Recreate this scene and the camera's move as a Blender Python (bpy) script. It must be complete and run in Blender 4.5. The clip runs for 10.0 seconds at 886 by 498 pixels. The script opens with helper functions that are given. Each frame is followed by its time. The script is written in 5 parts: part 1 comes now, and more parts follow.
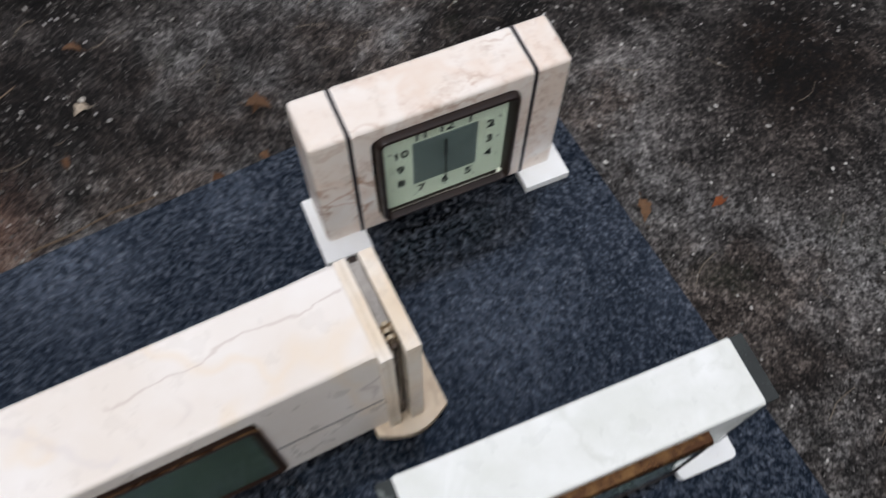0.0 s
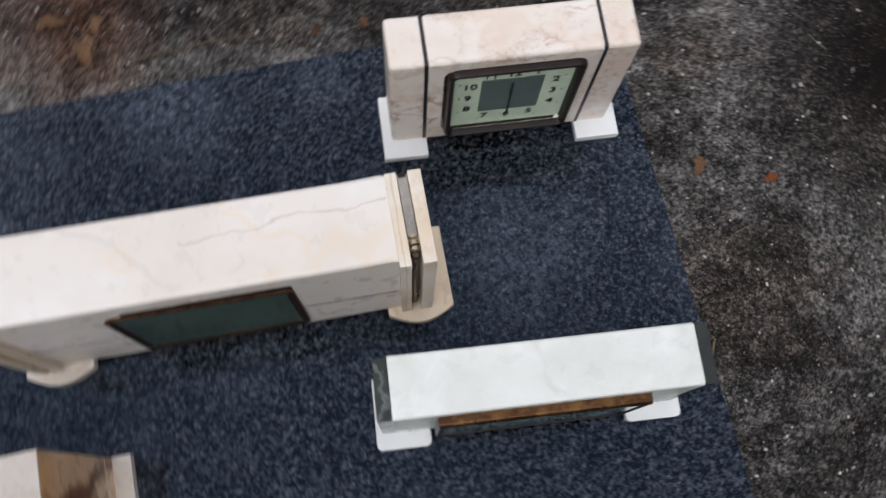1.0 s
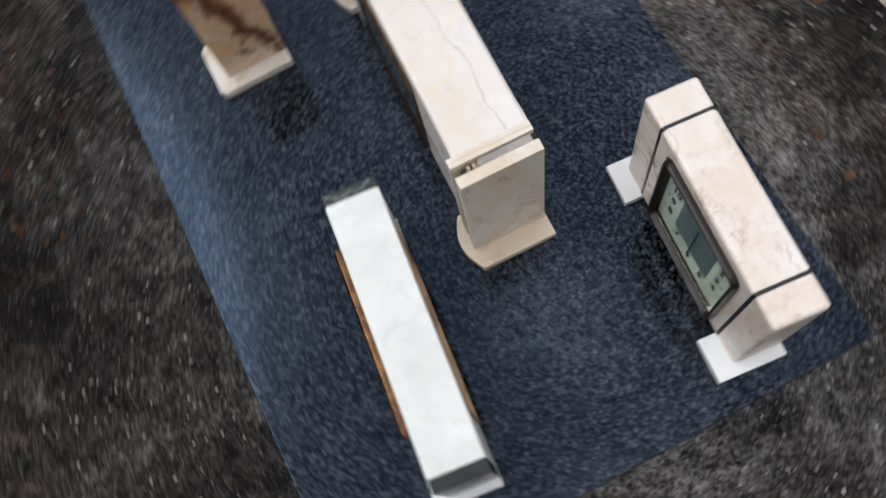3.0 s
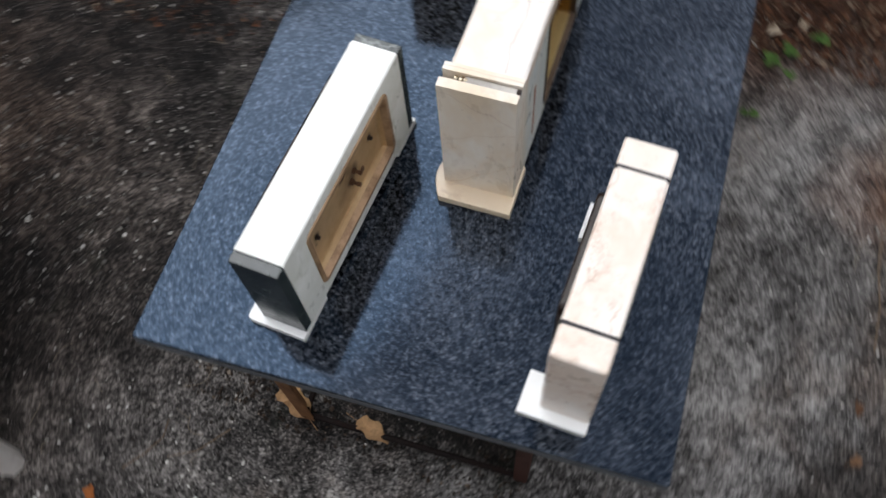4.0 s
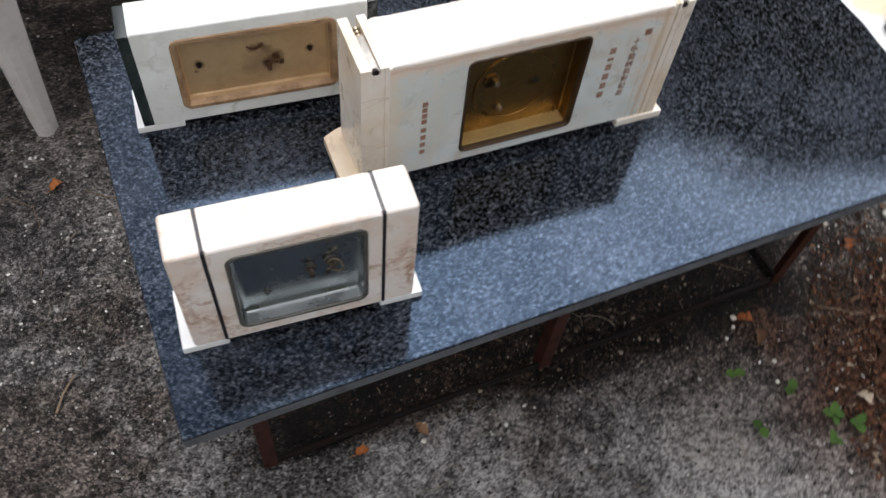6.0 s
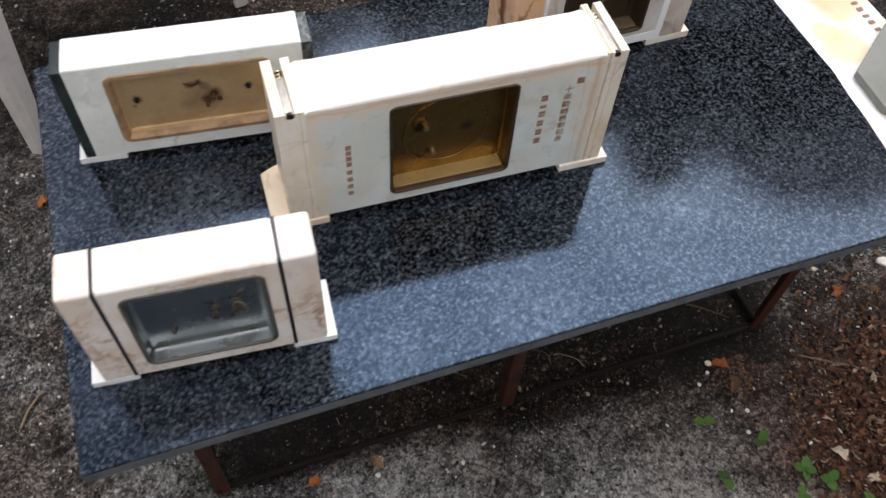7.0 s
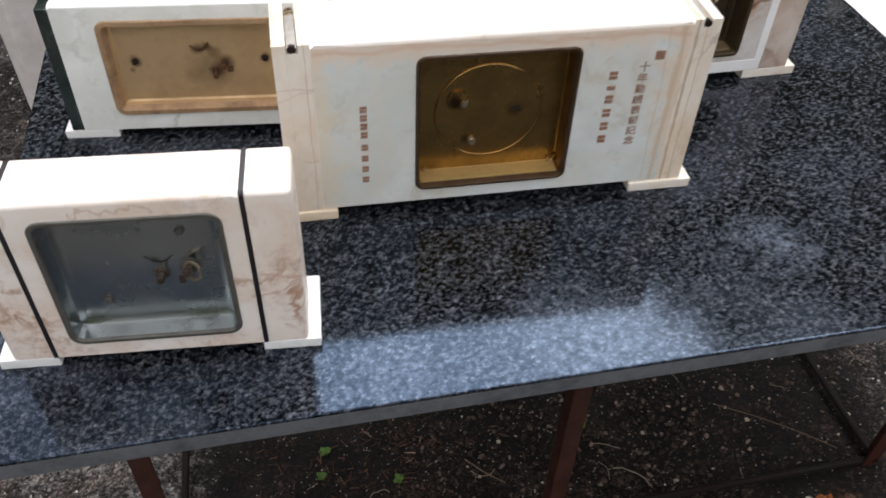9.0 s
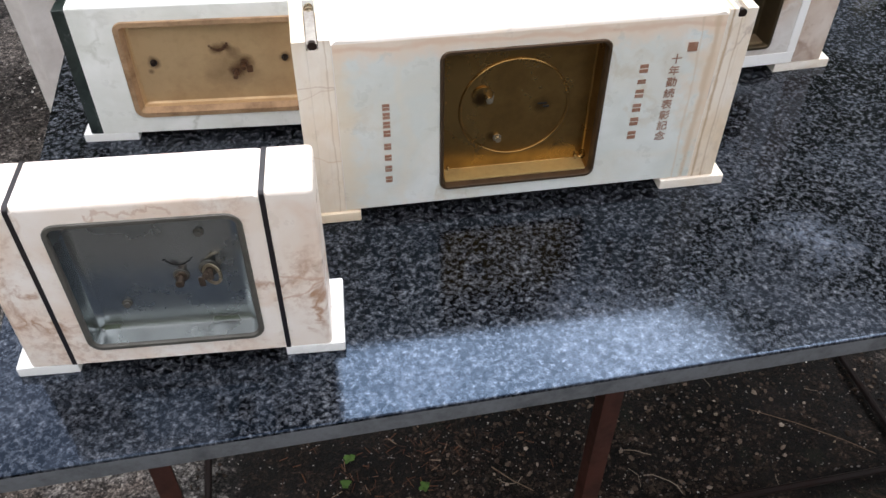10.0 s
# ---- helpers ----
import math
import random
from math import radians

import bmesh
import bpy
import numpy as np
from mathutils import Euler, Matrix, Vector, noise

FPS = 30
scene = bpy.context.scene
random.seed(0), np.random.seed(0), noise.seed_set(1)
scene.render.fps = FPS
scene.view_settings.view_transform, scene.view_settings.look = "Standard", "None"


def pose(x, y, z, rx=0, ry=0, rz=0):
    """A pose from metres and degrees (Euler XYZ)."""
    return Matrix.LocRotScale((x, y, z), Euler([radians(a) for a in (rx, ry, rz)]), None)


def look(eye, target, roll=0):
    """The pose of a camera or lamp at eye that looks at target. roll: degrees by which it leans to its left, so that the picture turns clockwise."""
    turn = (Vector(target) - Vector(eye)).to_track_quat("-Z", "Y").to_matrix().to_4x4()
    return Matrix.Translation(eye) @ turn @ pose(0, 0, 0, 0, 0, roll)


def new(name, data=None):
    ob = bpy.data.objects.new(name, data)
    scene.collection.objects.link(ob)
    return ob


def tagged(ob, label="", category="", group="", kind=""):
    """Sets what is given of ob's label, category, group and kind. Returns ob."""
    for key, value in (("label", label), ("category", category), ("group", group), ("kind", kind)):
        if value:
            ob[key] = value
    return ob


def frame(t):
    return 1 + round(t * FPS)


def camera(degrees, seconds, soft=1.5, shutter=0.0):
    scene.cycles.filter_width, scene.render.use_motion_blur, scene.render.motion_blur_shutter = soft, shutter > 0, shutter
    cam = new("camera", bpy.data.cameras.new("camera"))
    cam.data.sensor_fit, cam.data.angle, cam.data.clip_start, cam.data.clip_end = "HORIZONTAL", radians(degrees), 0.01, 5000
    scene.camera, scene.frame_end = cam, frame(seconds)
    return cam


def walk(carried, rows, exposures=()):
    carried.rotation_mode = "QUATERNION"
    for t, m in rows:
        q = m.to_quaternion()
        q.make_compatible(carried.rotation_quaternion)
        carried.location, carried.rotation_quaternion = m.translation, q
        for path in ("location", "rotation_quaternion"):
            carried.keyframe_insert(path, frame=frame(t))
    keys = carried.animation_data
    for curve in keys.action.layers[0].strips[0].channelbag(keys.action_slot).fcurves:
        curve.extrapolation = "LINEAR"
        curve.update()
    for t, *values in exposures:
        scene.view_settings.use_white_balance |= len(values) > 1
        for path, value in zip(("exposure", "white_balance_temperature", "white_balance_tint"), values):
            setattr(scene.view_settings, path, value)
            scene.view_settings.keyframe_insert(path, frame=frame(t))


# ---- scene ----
cam = camera(55.2, 10.0, 1.5, 0.7)
PATH = [
    (0, (0.3335, 0.4699, 1.4455), (0.0987, -0.0371, 0.2717), 1.50),
    (0.2, (0.3439, 0.4761, 1.4937), (0.1458, -0.0025, 0.3014), 0.87),
    (0.4, (0.3496, 0.4875, 1.5466), (0.1732, 0.0259, 0.3441), 1.42),
    (0.5, (0.3535, 0.4926, 1.5631), (0.1780, 0.0352, 0.3590), 2.93),
    (1, (0.3073, 0.4699, 1.5833), (0.2139, 0.1227, 0.3340), 7.65),
    (1.2, (0.2958, 0.4625, 1.6022), (0.2287, 0.1389, 0.3449), 9.32),
    (1.5, (0.3006, 0.4483, 1.6082), (0.2652, 0.1446, 0.3446), 11.11),
    (1.8, (0.2871, 0.4310, 1.6152), (0.3471, 0.1654, 0.3440), 1.12),
    (2, (0.2528, 0.4220, 1.6126), (0.3784, 0.1863, 0.3403), -5.12),
    (2.2, (0.1614, 0.4143, 1.6150), (0.3975, 0.1953, 0.3555), -15.44),
    (3.3, (-0.1102, 0.2570, 1.5974), (0.3155, 0.3150, 0.3704), -17.99),
    (3.4, (-0.1334, 0.2324, 1.5952), (0.3000, 0.3183, 0.3726), -17.02),
    (3.5, (-0.1433, 0.2063, 1.5947), (0.2906, 0.3213, 0.3746), -16.48),
    (3.7, (-0.1768, 0.1433, 1.5927), (0.2727, 0.2937, 0.3822), -11.88),
    (4, (-0.2530, 0.0182, 1.5818), (0.2542, 0.2844, 0.4148), -6.99),
    (4.5, (-0.2613, -0.1438, 1.5759), (0.2356, 0.2538, 0.4424), -3.75),
    (5, (-0.1330, -0.2686, 1.5406), (0.2781, 0.1766, 0.3905), -0.24),
    (5.1, (-0.0994, -0.2889, 1.5418), (0.2842, 0.1620, 0.3844), -0.35),
    (5.5, (-0.0182, -0.3967, 1.5236), (0.3492, 0.1425, 0.3992), 6.40),
    (5.7, (0.0309, -0.4573, 1.5154), (0.3664, 0.1476, 0.4147), 6.67),
    (6.8, (0.2076, -0.5166, 1.5502), (0.4564, 0.1757, 0.4784), 6.62),
    (7, (0.2524, -0.5025, 1.5475), (0.4798, 0.1921, 0.4724), 4.49),
    (7.5, (0.3245, -0.4898, 1.4967), (0.4875, 0.2450, 0.4367), 0.55),
    (7.8, (0.3650, -0.5043, 1.4458), (0.4944, 0.3065, 0.4379), -0.30),
    (8, (0.3707, -0.5106, 1.4021), (0.5094, 0.3638, 0.4503), 1.66),
    (8.2, (0.3744, -0.5211, 1.3549), (0.5064, 0.3944, 0.4414), 1.44),
    (8.5, (0.3612, -0.5263, 1.3001), (0.5012, 0.3985, 0.3972), 1.75),
    (9, (0.3222, -0.5201, 1.2420), (0.4636, 0.4011, 0.3356), 2.39),
    (9.5, (0.3112, -0.5064, 1.2162), (0.4422, 0.4245, 0.3183), 1.77),
    (10, (0.3194, -0.5048, 1.2200), (0.4297, 0.4269, 0.3201), 0.47),
]
walk(cam, [(t, look(eye, target, roll)) for t, eye, target, roll in PATH], exposures=[(0.0, 1.24, 6700, 13), (0.5, 1.16, 6700, 13), (2.0, 1.10, 6700, 12), (4.0, 1.52, 6750, 11), (5.5, 1.80, 6800, 12), (7.0, 1.86, 6900, 13), (8.0, 1.56, 6900, 12), (8.5, 1.70, 6950, 13), (9.0, 2.16, 6950, 13), (10.0, 2.46, 6850, 13)])

# ---- light ----
TOP = 0.612  # height of the stone table top
world = bpy.data.worlds.new("overcast_sky")
scene.world = world
world.use_nodes = True
wn = world.node_tree.nodes
sky = wn.new("ShaderNodeTexSky")
sky.sky_type = "NISHITA"
sky.sun_disc = False
sky.sun_elevation = radians(44)
sky.sun_rotation = radians(32)
sky.air_density = 1.0
sky.dust_density = 1.0
cloud = wn.new("ShaderNodeMix")  # thin cloud over the whole sky
cloud.data_type = "RGBA"
cloud.inputs[0].default_value = 0.6
cloud.inputs[7].default_value = (4.6, 4.45, 4.3, 1)
world.node_tree.links.new(sky.outputs[0], cloud.inputs[6])
world.node_tree.links.new(cloud.outputs[2], wn["Background"].inputs[0])
wn["Background"].inputs[1].default_value = 0.128
sun = new("sun", bpy.data.lights.new("sun", "SUN"))
sun.data.energy = 1.04
sun.data.angle = radians(52)
sun.data.color = (0.84, 0.92, 1.0)
sun.matrix_world = look((0.3 + 2.28, 0.2 + 3.65, 4.15), (0.3, 0.2, 0.0))


# ---- materials ----
def nodes_of(name):
    m = bpy.data.materials.new(name)
    m.use_nodes = True
    nt = m.node_tree
    return m, nt, nt.nodes["Principled BSDF"]


class Net:
    """Short hand for wiring a material."""

    def __init__(self, nt):
        self.nt = nt

    def node(self, kind, **values):
        n = self.nt.nodes.new(kind)
        for key, value in values.items():
            if key == "op":
                n.operation = value
            elif key == "feature":
                n.feature = value
            elif key == "blend":
                n.data_type, n.blend_type = "RGBA", value
        return n

    def link(self, a, b):
        self.nt.links.new(a, b)

    def coords(self):
        return self.node("ShaderNodeTexCoord").outputs["Object"]

    def noise(self, vector, scale, detail=6.0, rough=0.6, distortion=0.0):
        n = self.node("ShaderNodeTexNoise")
        n.inputs["Scale"].default_value = scale
        n.inputs["Detail"].default_value = detail
        n.inputs["Roughness"].default_value = rough
        n.inputs["Distortion"].default_value = distortion
        self.link(vector, n.inputs["Vector"])
        return n.outputs["Fac"]

    def node_value(self, cell):
        """A cell's own grey value."""
        n = self.node("ShaderNodeSeparateColor")
        self.link(cell.outputs["Color"], n.inputs[0])
        return n.outputs[0]

    def cells(self, vector, scale, feature="F1"):
        n = self.node("ShaderNodeTexVoronoi", feature=feature)
        n.inputs["Scale"].default_value = scale
        self.link(vector, n.inputs["Vector"])
        return n

    def ramp(self, fac, *stops):
        n = self.node("ShaderNodeValToRGB")
        e = n.color_ramp.elements
        while len(e) < len(stops):
            e.new(0.5)
        for el, (p, c) in zip(e, stops):
            el.position = p
            el.color = (*c, 1) if isinstance(c, tuple) else (c, c, c, 1)
        self.link(fac, n.inputs[0])
        return n.outputs[0]

    def math(self, op, a, b=0.0):
        n = self.node("ShaderNodeMath", op=op)
        for i, v in enumerate((a, b)):
            if isinstance(v, (int, float)):
                n.inputs[i].default_value = v
            else:
                self.link(v, n.inputs[i])
        return n.outputs[0]

    def mix(self, fac, a, b, blend="MIX"):
        n = self.node("ShaderNodeMix", blend=blend)
        for i, v in ((0, fac), (6, a), (7, b)):
            if isinstance(v, tuple):
                n.inputs[i].default_value = (*v, 1)
            elif isinstance(v, (int, float)):
                n.inputs[i].default_value = v
            else:
                self.link(v, n.inputs[i])
        return n.outputs[2]

    def shifted(self, vector, amount, scale):
        """The coordinates, bent by noise."""
        n = self.node("ShaderNodeTexNoise")
        n.inputs["Scale"].default_value = scale
        n.inputs["Detail"].default_value = 4
        self.link(vector, n.inputs["Vector"])
        sub = self.node("ShaderNodeVectorMath", op="SUBTRACT")
        self.link(n.outputs["Color"], sub.inputs[0])
        sub.inputs[1].default_value = (0.5, 0.5, 0.5)
        mul = self.node("ShaderNodeVectorMath", op="SCALE")
        self.link(sub.outputs[0], mul.inputs[0])
        mul.inputs["Scale"].default_value = amount
        add = self.node("ShaderNodeVectorMath", op="ADD")
        self.link(vector, add.inputs[0])
        self.link(mul.outputs[0], add.inputs[1])
        return add.outputs[0]

    def moved(self, vector, offset, stretch=(1, 1, 1)):
        n = self.node("ShaderNodeMapping")
        self.link(vector, n.inputs["Vector"])
        n.inputs["Location"].default_value = offset
        n.inputs["Scale"].default_value = stretch
        return n.outputs[0]

    def bump(self, height, strength, distance, shader):
        n = self.node("ShaderNodeBump")
        n.inputs["Strength"].default_value = strength
        n.inputs["Distance"].default_value = distance
        self.link(height, n.inputs["Height"])
        self.link(n.outputs[0], shader.inputs["Normal"])


def marble(name, base, cloud, vein, vein_two, scale=9.0, vein_width=0.02, amount=0.8, offset=(0, 0, 0), stretch=(1, 1, 1), rough=0.3, long=0.42, tangle=7.0, stain=0.0, lines=()):
    """Polished marble: clouded ground, fine dark veins and broader soft ones, and single long wandering veins."""
    m, nt, p = nodes_of(name)
    k = Net(nt)
    v = k.moved(k.coords(), offset, stretch)
    bent = k.shifted(v, 0.10, scale * 0.8)
    clouds = k.noise(bent, scale * 0.9, 5, 0.6)
    colour = k.mix(k.ramp(clouds, (0.38, 0.0), (0.68, 1.0)), base, cloud)
    soft = k.math("ABSOLUTE", k.math("SUBTRACT", k.noise(bent, scale * 0.5, 4, 0.55), 0.5))
    colour = k.mix(k.math("MULTIPLY", k.ramp(soft, (0.0, 1.0), (vein_width * 3.5, 0.0)), 0.45 * amount), colour, vein_two)
    fine = k.math("ABSOLUTE", k.math("SUBTRACT", k.noise(k.moved(bent, (3.1, 1.7, 0.4)), scale * long, tangle, 0.55), 0.5))
    patchy = k.ramp(k.noise(v, scale * 0.8, 2, 0.5), (0.4, 0.0), (0.6, 1.0))
    mask = k.math("MULTIPLY", k.ramp(fine, (0.0, 1.0), (vein_width, 0.0)), k.math("MULTIPLY", patchy, amount))
    colour = k.mix(mask, colour, vein)
    if stain:
        spread = k.ramp(k.noise(k.moved(v, (1.3, 5.2, 2.2)), scale * 1.5, 4, 0.6), (0.47, 0.0), (0.62, 1.0))
        spotty = k.ramp(k.noise(k.shifted(v, 0.01, 90), scale * 9, 5, 0.7), (0.46, 0.0), (0.66, 1.0))
        colour = k.mix(k.math("MULTIPLY", k.math("MULTIPLY", spread, spotty), stain), colour, vein)
    for normal, away, width, wander, pitch, low, high, shade, strength in lines:
        path = k.shifted(k.coords(), wander, pitch)
        d = k.node("ShaderNodeVectorMath", op="DOT_PRODUCT")
        k.link(path, d.inputs[0])
        d.inputs[1].default_value = normal
        gap = k.math("ABSOLUTE", k.math("SUBTRACT", d.outputs["Value"], away))
        thick = k.math("MULTIPLY", k.ramp(k.noise(k.coords(), 40, 4, 0.6), (0.3, 0.35), (0.7, 1.6)), width)
        x = k.node("ShaderNodeSeparateXYZ")
        k.link(k.coords(), x.inputs[0])
        inside = k.math("MULTIPLY", k.math("GREATER_THAN", x.outputs[0], low), k.math("LESS_THAN", x.outputs[0], high))
        line = k.ramp(k.math("DIVIDE", gap, thick), (0.25, 1.0), (1.0, 0.0))
        colour = k.mix(k.math("MULTIPLY", k.math("MULTIPLY", line, inside), strength), colour, shade)
    specks = k.cells(v, 160)
    colour = k.mix(k.math("MULTIPLY", k.ramp(specks.outputs["Distance"], (0.04, 1.0), (0.10, 0.0)), 0.10), colour, vein)
    k.link(colour, p.inputs["Base Color"])
    k.link(k.ramp(k.noise(v, 40, 4), (0.3, rough - 0.06), (0.8, rough + 0.14)), p.inputs["Roughness"])
    k.bump(k.noise(v, 260, 3), 0.06, 0.0004, p)
    return m


def plain(name, colour, rough=0.5, metal=0.0, dirt=(0.1, 0.08, 0.06), dirty=0.25, scale=60.0, bump=0.15, depth=0.0006, spec=0.5, spots=(), spot=(0.05, 0.022, 0.01)):
    """Paint, metal, plastic or paper with stains at two scales and a fine relief."""
    m, nt, p = nodes_of(name)
    k = Net(nt)
    v = k.coords()
    a = k.ramp(k.noise(v, scale * 0.35, 5, 0.65), (0.45, 0.0), (0.75, 1.0))
    b = k.ramp(k.noise(v, scale * 2.5, 4, 0.6), (0.5, 0.0), (0.8, 1.0))
    colour = k.mix(k.math("MULTIPLY", a, dirty), colour, dirt)
    colour = k.mix(k.math("MULTIPLY", b, dirty * 0.5), colour, dirt)
    for x, y, z, radius, much in spots:  # worn and rusty patches, and painted stud shade, with ragged borders
        d = k.node("ShaderNodeVectorMath", op="DISTANCE")
        k.link(k.shifted(k.shifted(v, radius * 0.9, 60), radius * 0.4, 320), d.inputs[0])
        d.inputs[1].default_value = (x, y, z)
        colour = k.mix(k.math("MULTIPLY", k.ramp(k.math("DIVIDE", d.outputs["Value"], radius), (0.3, 1.0), (1.0, 0.0)), much), colour, spot)
    k.link(colour, p.inputs["Base Color"])
    p.inputs["Metallic"].default_value = metal
    p.inputs["Specular IOR Level"].default_value = spec
    k.link(k.ramp(a, (0.0, max(rough - 0.05, 0.02)), (1.0, min(rough + 0.2, 1.0))), p.inputs["Roughness"])
    k.bump(k.noise(v, scale * 4, 4), bump, depth, p)
    return m


TABLE_AT = pose(0.04, 0.062, 0, 0, 0, 4.6)


def granite():
    m, nt, p = nodes_of("polished_dark_granite")
    k = Net(nt)
    v = k.coords()
    bent = k.shifted(v, 0.004, 260)
    cell = k.cells(bent, 400)
    blobs = k.noise(bent, 215, 4, 0.66, 0.2)
    grain = k.ramp(blobs, (0.40, (0.0004, 0.0005, 0.0007)), (0.455, (0.0022, 0.0026, 0.0034)), (0.50, (0.0165, 0.0182, 0.0215)), (0.58, (0.038, 0.041, 0.047)), (0.69, (0.105, 0.112, 0.123)))
    shade = k.ramp(k.node_value(cell), (0.0, 0.5), (1.0, 1.3))
    colour = k.mix(1.0, grain, shade, "MULTIPLY")
    k.link(k.ramp(blobs, (0.43, 0.40), (0.54, 0.60)), p.inputs["Specular IOR Level"])
    dust = k.ramp(k.noise(k.shifted(v, 0.05, 14), 5.5, 6, 0.65), (0.50, 0.0), (0.70, 1.0))
    smear = k.ramp(k.noise(k.moved(v, (0.3, 0.1, 0), (4, 1.2, 1)), 9, 6, 0.7), (0.58, 0.0), (0.80, 1.0))
    film = k.math("MAXIMUM", k.math("MULTIPLY", dust, 0.07), k.math("MULTIPLY", smear, 0.07))
    for x, y, radius, much in ((0.782, 0.094, 0.06, 0.34), (1.02, 0.14, 0.08, 0.16), (0.55, -0.02, 0.10, 0.22), (0.36, -0.045, 0.08, 0.16), (0.14, 0.215, 0.13, 0.24)):  # wiped dust; the third and fourth spots also paint in sky sheen
        d = k.node("ShaderNodeVectorMath", op="DISTANCE")
        k.link(k.shifted(k.shifted(v, 0.10, 9), 0.05, 45), d.inputs[0])
        d.inputs[1].default_value = TABLE_AT.inverted() @ Vector((x, y, TOP))
        spot = k.math("MULTIPLY", k.ramp(k.math("DIVIDE", d.outputs["Value"], radius), (0.3, 1.0), (1.0, 0.0)), k.ramp(k.noise(v, 110, 6, 0.8), (0.44, 0.1), (0.60, 1.0)))
        film = k.math("MAXIMUM", film, k.math("MULTIPLY", spot, much))
    colour = k.mix(film, colour, (0.22, 0.26, 0.33))
    k.link(colour, p.inputs["Base Color"])
    p.inputs["IOR"].default_value = 1.37
    p.inputs["Specular Tint"].default_value = (0.40, 0.64, 1.0, 1)
    k.link(k.ramp(k.noise(v, 30, 4), (0.3, 0.08), (0.8, 0.13)), p.inputs["Roughness"])
    k.bump(cell.outputs["Distance"], 0.03, 0.0005, p)
    return m


def soil():
    """Trodden dark gravel that turns to brown earth under and behind the table; the table's shade is in the earth's
    colour.
    """
    m, nt, p = nodes_of("trodden_gravel_ground")
    k = Net(nt)
    v = k.coords()
    bent = k.shifted(v, 0.012, 50)
    stones = k.cells(bent, 140)

    def near(x, y, radius):
        """1 at a place of the yard, falling to 0 at that radius."""
        d = k.node("ShaderNodeVectorMath", op="DISTANCE")
        k.link(k.shifted(k.shifted(v, 0.34, 3.0), 0.06, 20), d.inputs[0])
        d.inputs[1].default_value = (x, y, 0)
        return k.ramp(k.math("DIVIDE", d.outputs["Value"], radius), (0.25, 1.0), (1.0, 0.0))

    def most(*values):
        out = values[0]
        for value in values[1:]:
            out = k.math("MAXIMUM", out, value)
        return out

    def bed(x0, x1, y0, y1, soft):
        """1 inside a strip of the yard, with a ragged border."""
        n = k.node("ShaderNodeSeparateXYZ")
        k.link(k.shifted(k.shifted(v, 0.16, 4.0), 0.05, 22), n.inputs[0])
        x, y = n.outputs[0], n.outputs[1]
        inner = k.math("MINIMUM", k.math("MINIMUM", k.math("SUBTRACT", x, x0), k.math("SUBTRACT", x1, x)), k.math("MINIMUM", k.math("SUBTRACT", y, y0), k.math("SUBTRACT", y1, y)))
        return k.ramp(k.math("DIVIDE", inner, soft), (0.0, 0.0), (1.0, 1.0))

    def some(share, value):
        return k.math("MULTIPLY", value, share)

    pale_bed = most(near(0.84, -0.20, 0.47), some(0.95, near(0.50, -0.18, 0.42)), some(0.5, near(-0.20, 0.12, 0.32)), some(0.2, near(-0.30, 0.60, 0.5)), some(0.2, near(-0.58, 0.0, 0.35)), some(0.75, near(-0.46, -0.33, 0.24)), some(0.2, near(0.0, 0.70, 0.24)), some(0.6, near(0.44, 1.52, 0.32)), some(0.5, near(-0.2, 0.93, 0.22)), some(0.55, near(0.60, -0.40, 0.26)))
    litter_bed = most(near(1.52, -0.26, 0.52), some(0.9, near(1.30, -0.10, 0.24)), some(0.7, near(1.10, 0.08, 0.10)), some(0.8, near(0.90, -0.52, 0.22)), some(0.5, near(1.6, 1.6, 0.8)))
    # brown earth under the table, darkened further to paint in its shade
    table_earth_shade = bed(0.035, 1.26, 0.045, 0.72, 0.06)
    earth_bed = most(table_earth_shade, near(1.05, 0.25, 0.5), near(0.2, 1.75, 1.5), near(1.75, 1.6, 1.0), near(-0.82, -0.24, 0.40))
    # dark patches of ground, plus the shade painted in under the table
    dark_and_shade_bed = most(some(0.6, near(1.75, 1.6, 0.9)), some(0.5, near(0.75, -0.58, 0.26)), some(0.8, near(1.0, 1.35, 0.6)), near(0.80, -0.78, 0.42), some(0.7, near(-0.82, -0.24, 0.42)), some(0.7, near(-0.45, -0.56, 0.22)), some(0.6, near(-0.35, -0.55, 0.3)), near(0.55, -1.15, 0.4), some(0.4, near(1.32, -0.08, 0.34)), some(0.7, near(0.02, 1.25, 0.3)), some(0.85, table_earth_shade), some(0.6, near(0.0, 0.50, 0.22)))
    worn = k.noise(k.moved(v, (1.2, 7.7, 0)), 3.0, 10, 0.74)
    blotch = k.noise(k.shifted(k.moved(v, (6.2, 0.7, 0)), 0.02, 30), 17, 6, 0.7)
    fine = k.noise(bent, 120, 5, 0.75)
    lumps = k.node_value(k.cells(k.shifted(v, 0.010, 90), 95))
    grit = k.node_value(k.cells(k.shifted(v, 0.004, 190), 270))

    def swing(value, much):
        return k.math("MULTIPLY", k.math("SUBTRACT", value, 0.5), much)

    level = k.math("ADD", swing(worn, 0.80), swing(fine, 0.95))
    level = k.math("ADD", level, swing(blotch, 0.62))
    level = k.math("ADD", level, k.math("ADD", swing(lumps, 0.13), swing(grit, 0.24)))
    level = k.math("ADD", level, 0.525)
    level = k.math("ADD", level, k.math("SUBTRACT", k.math("MULTIPLY", pale_bed, 0.19), k.math("MULTIPLY", dark_and_shade_bed, 0.18)))
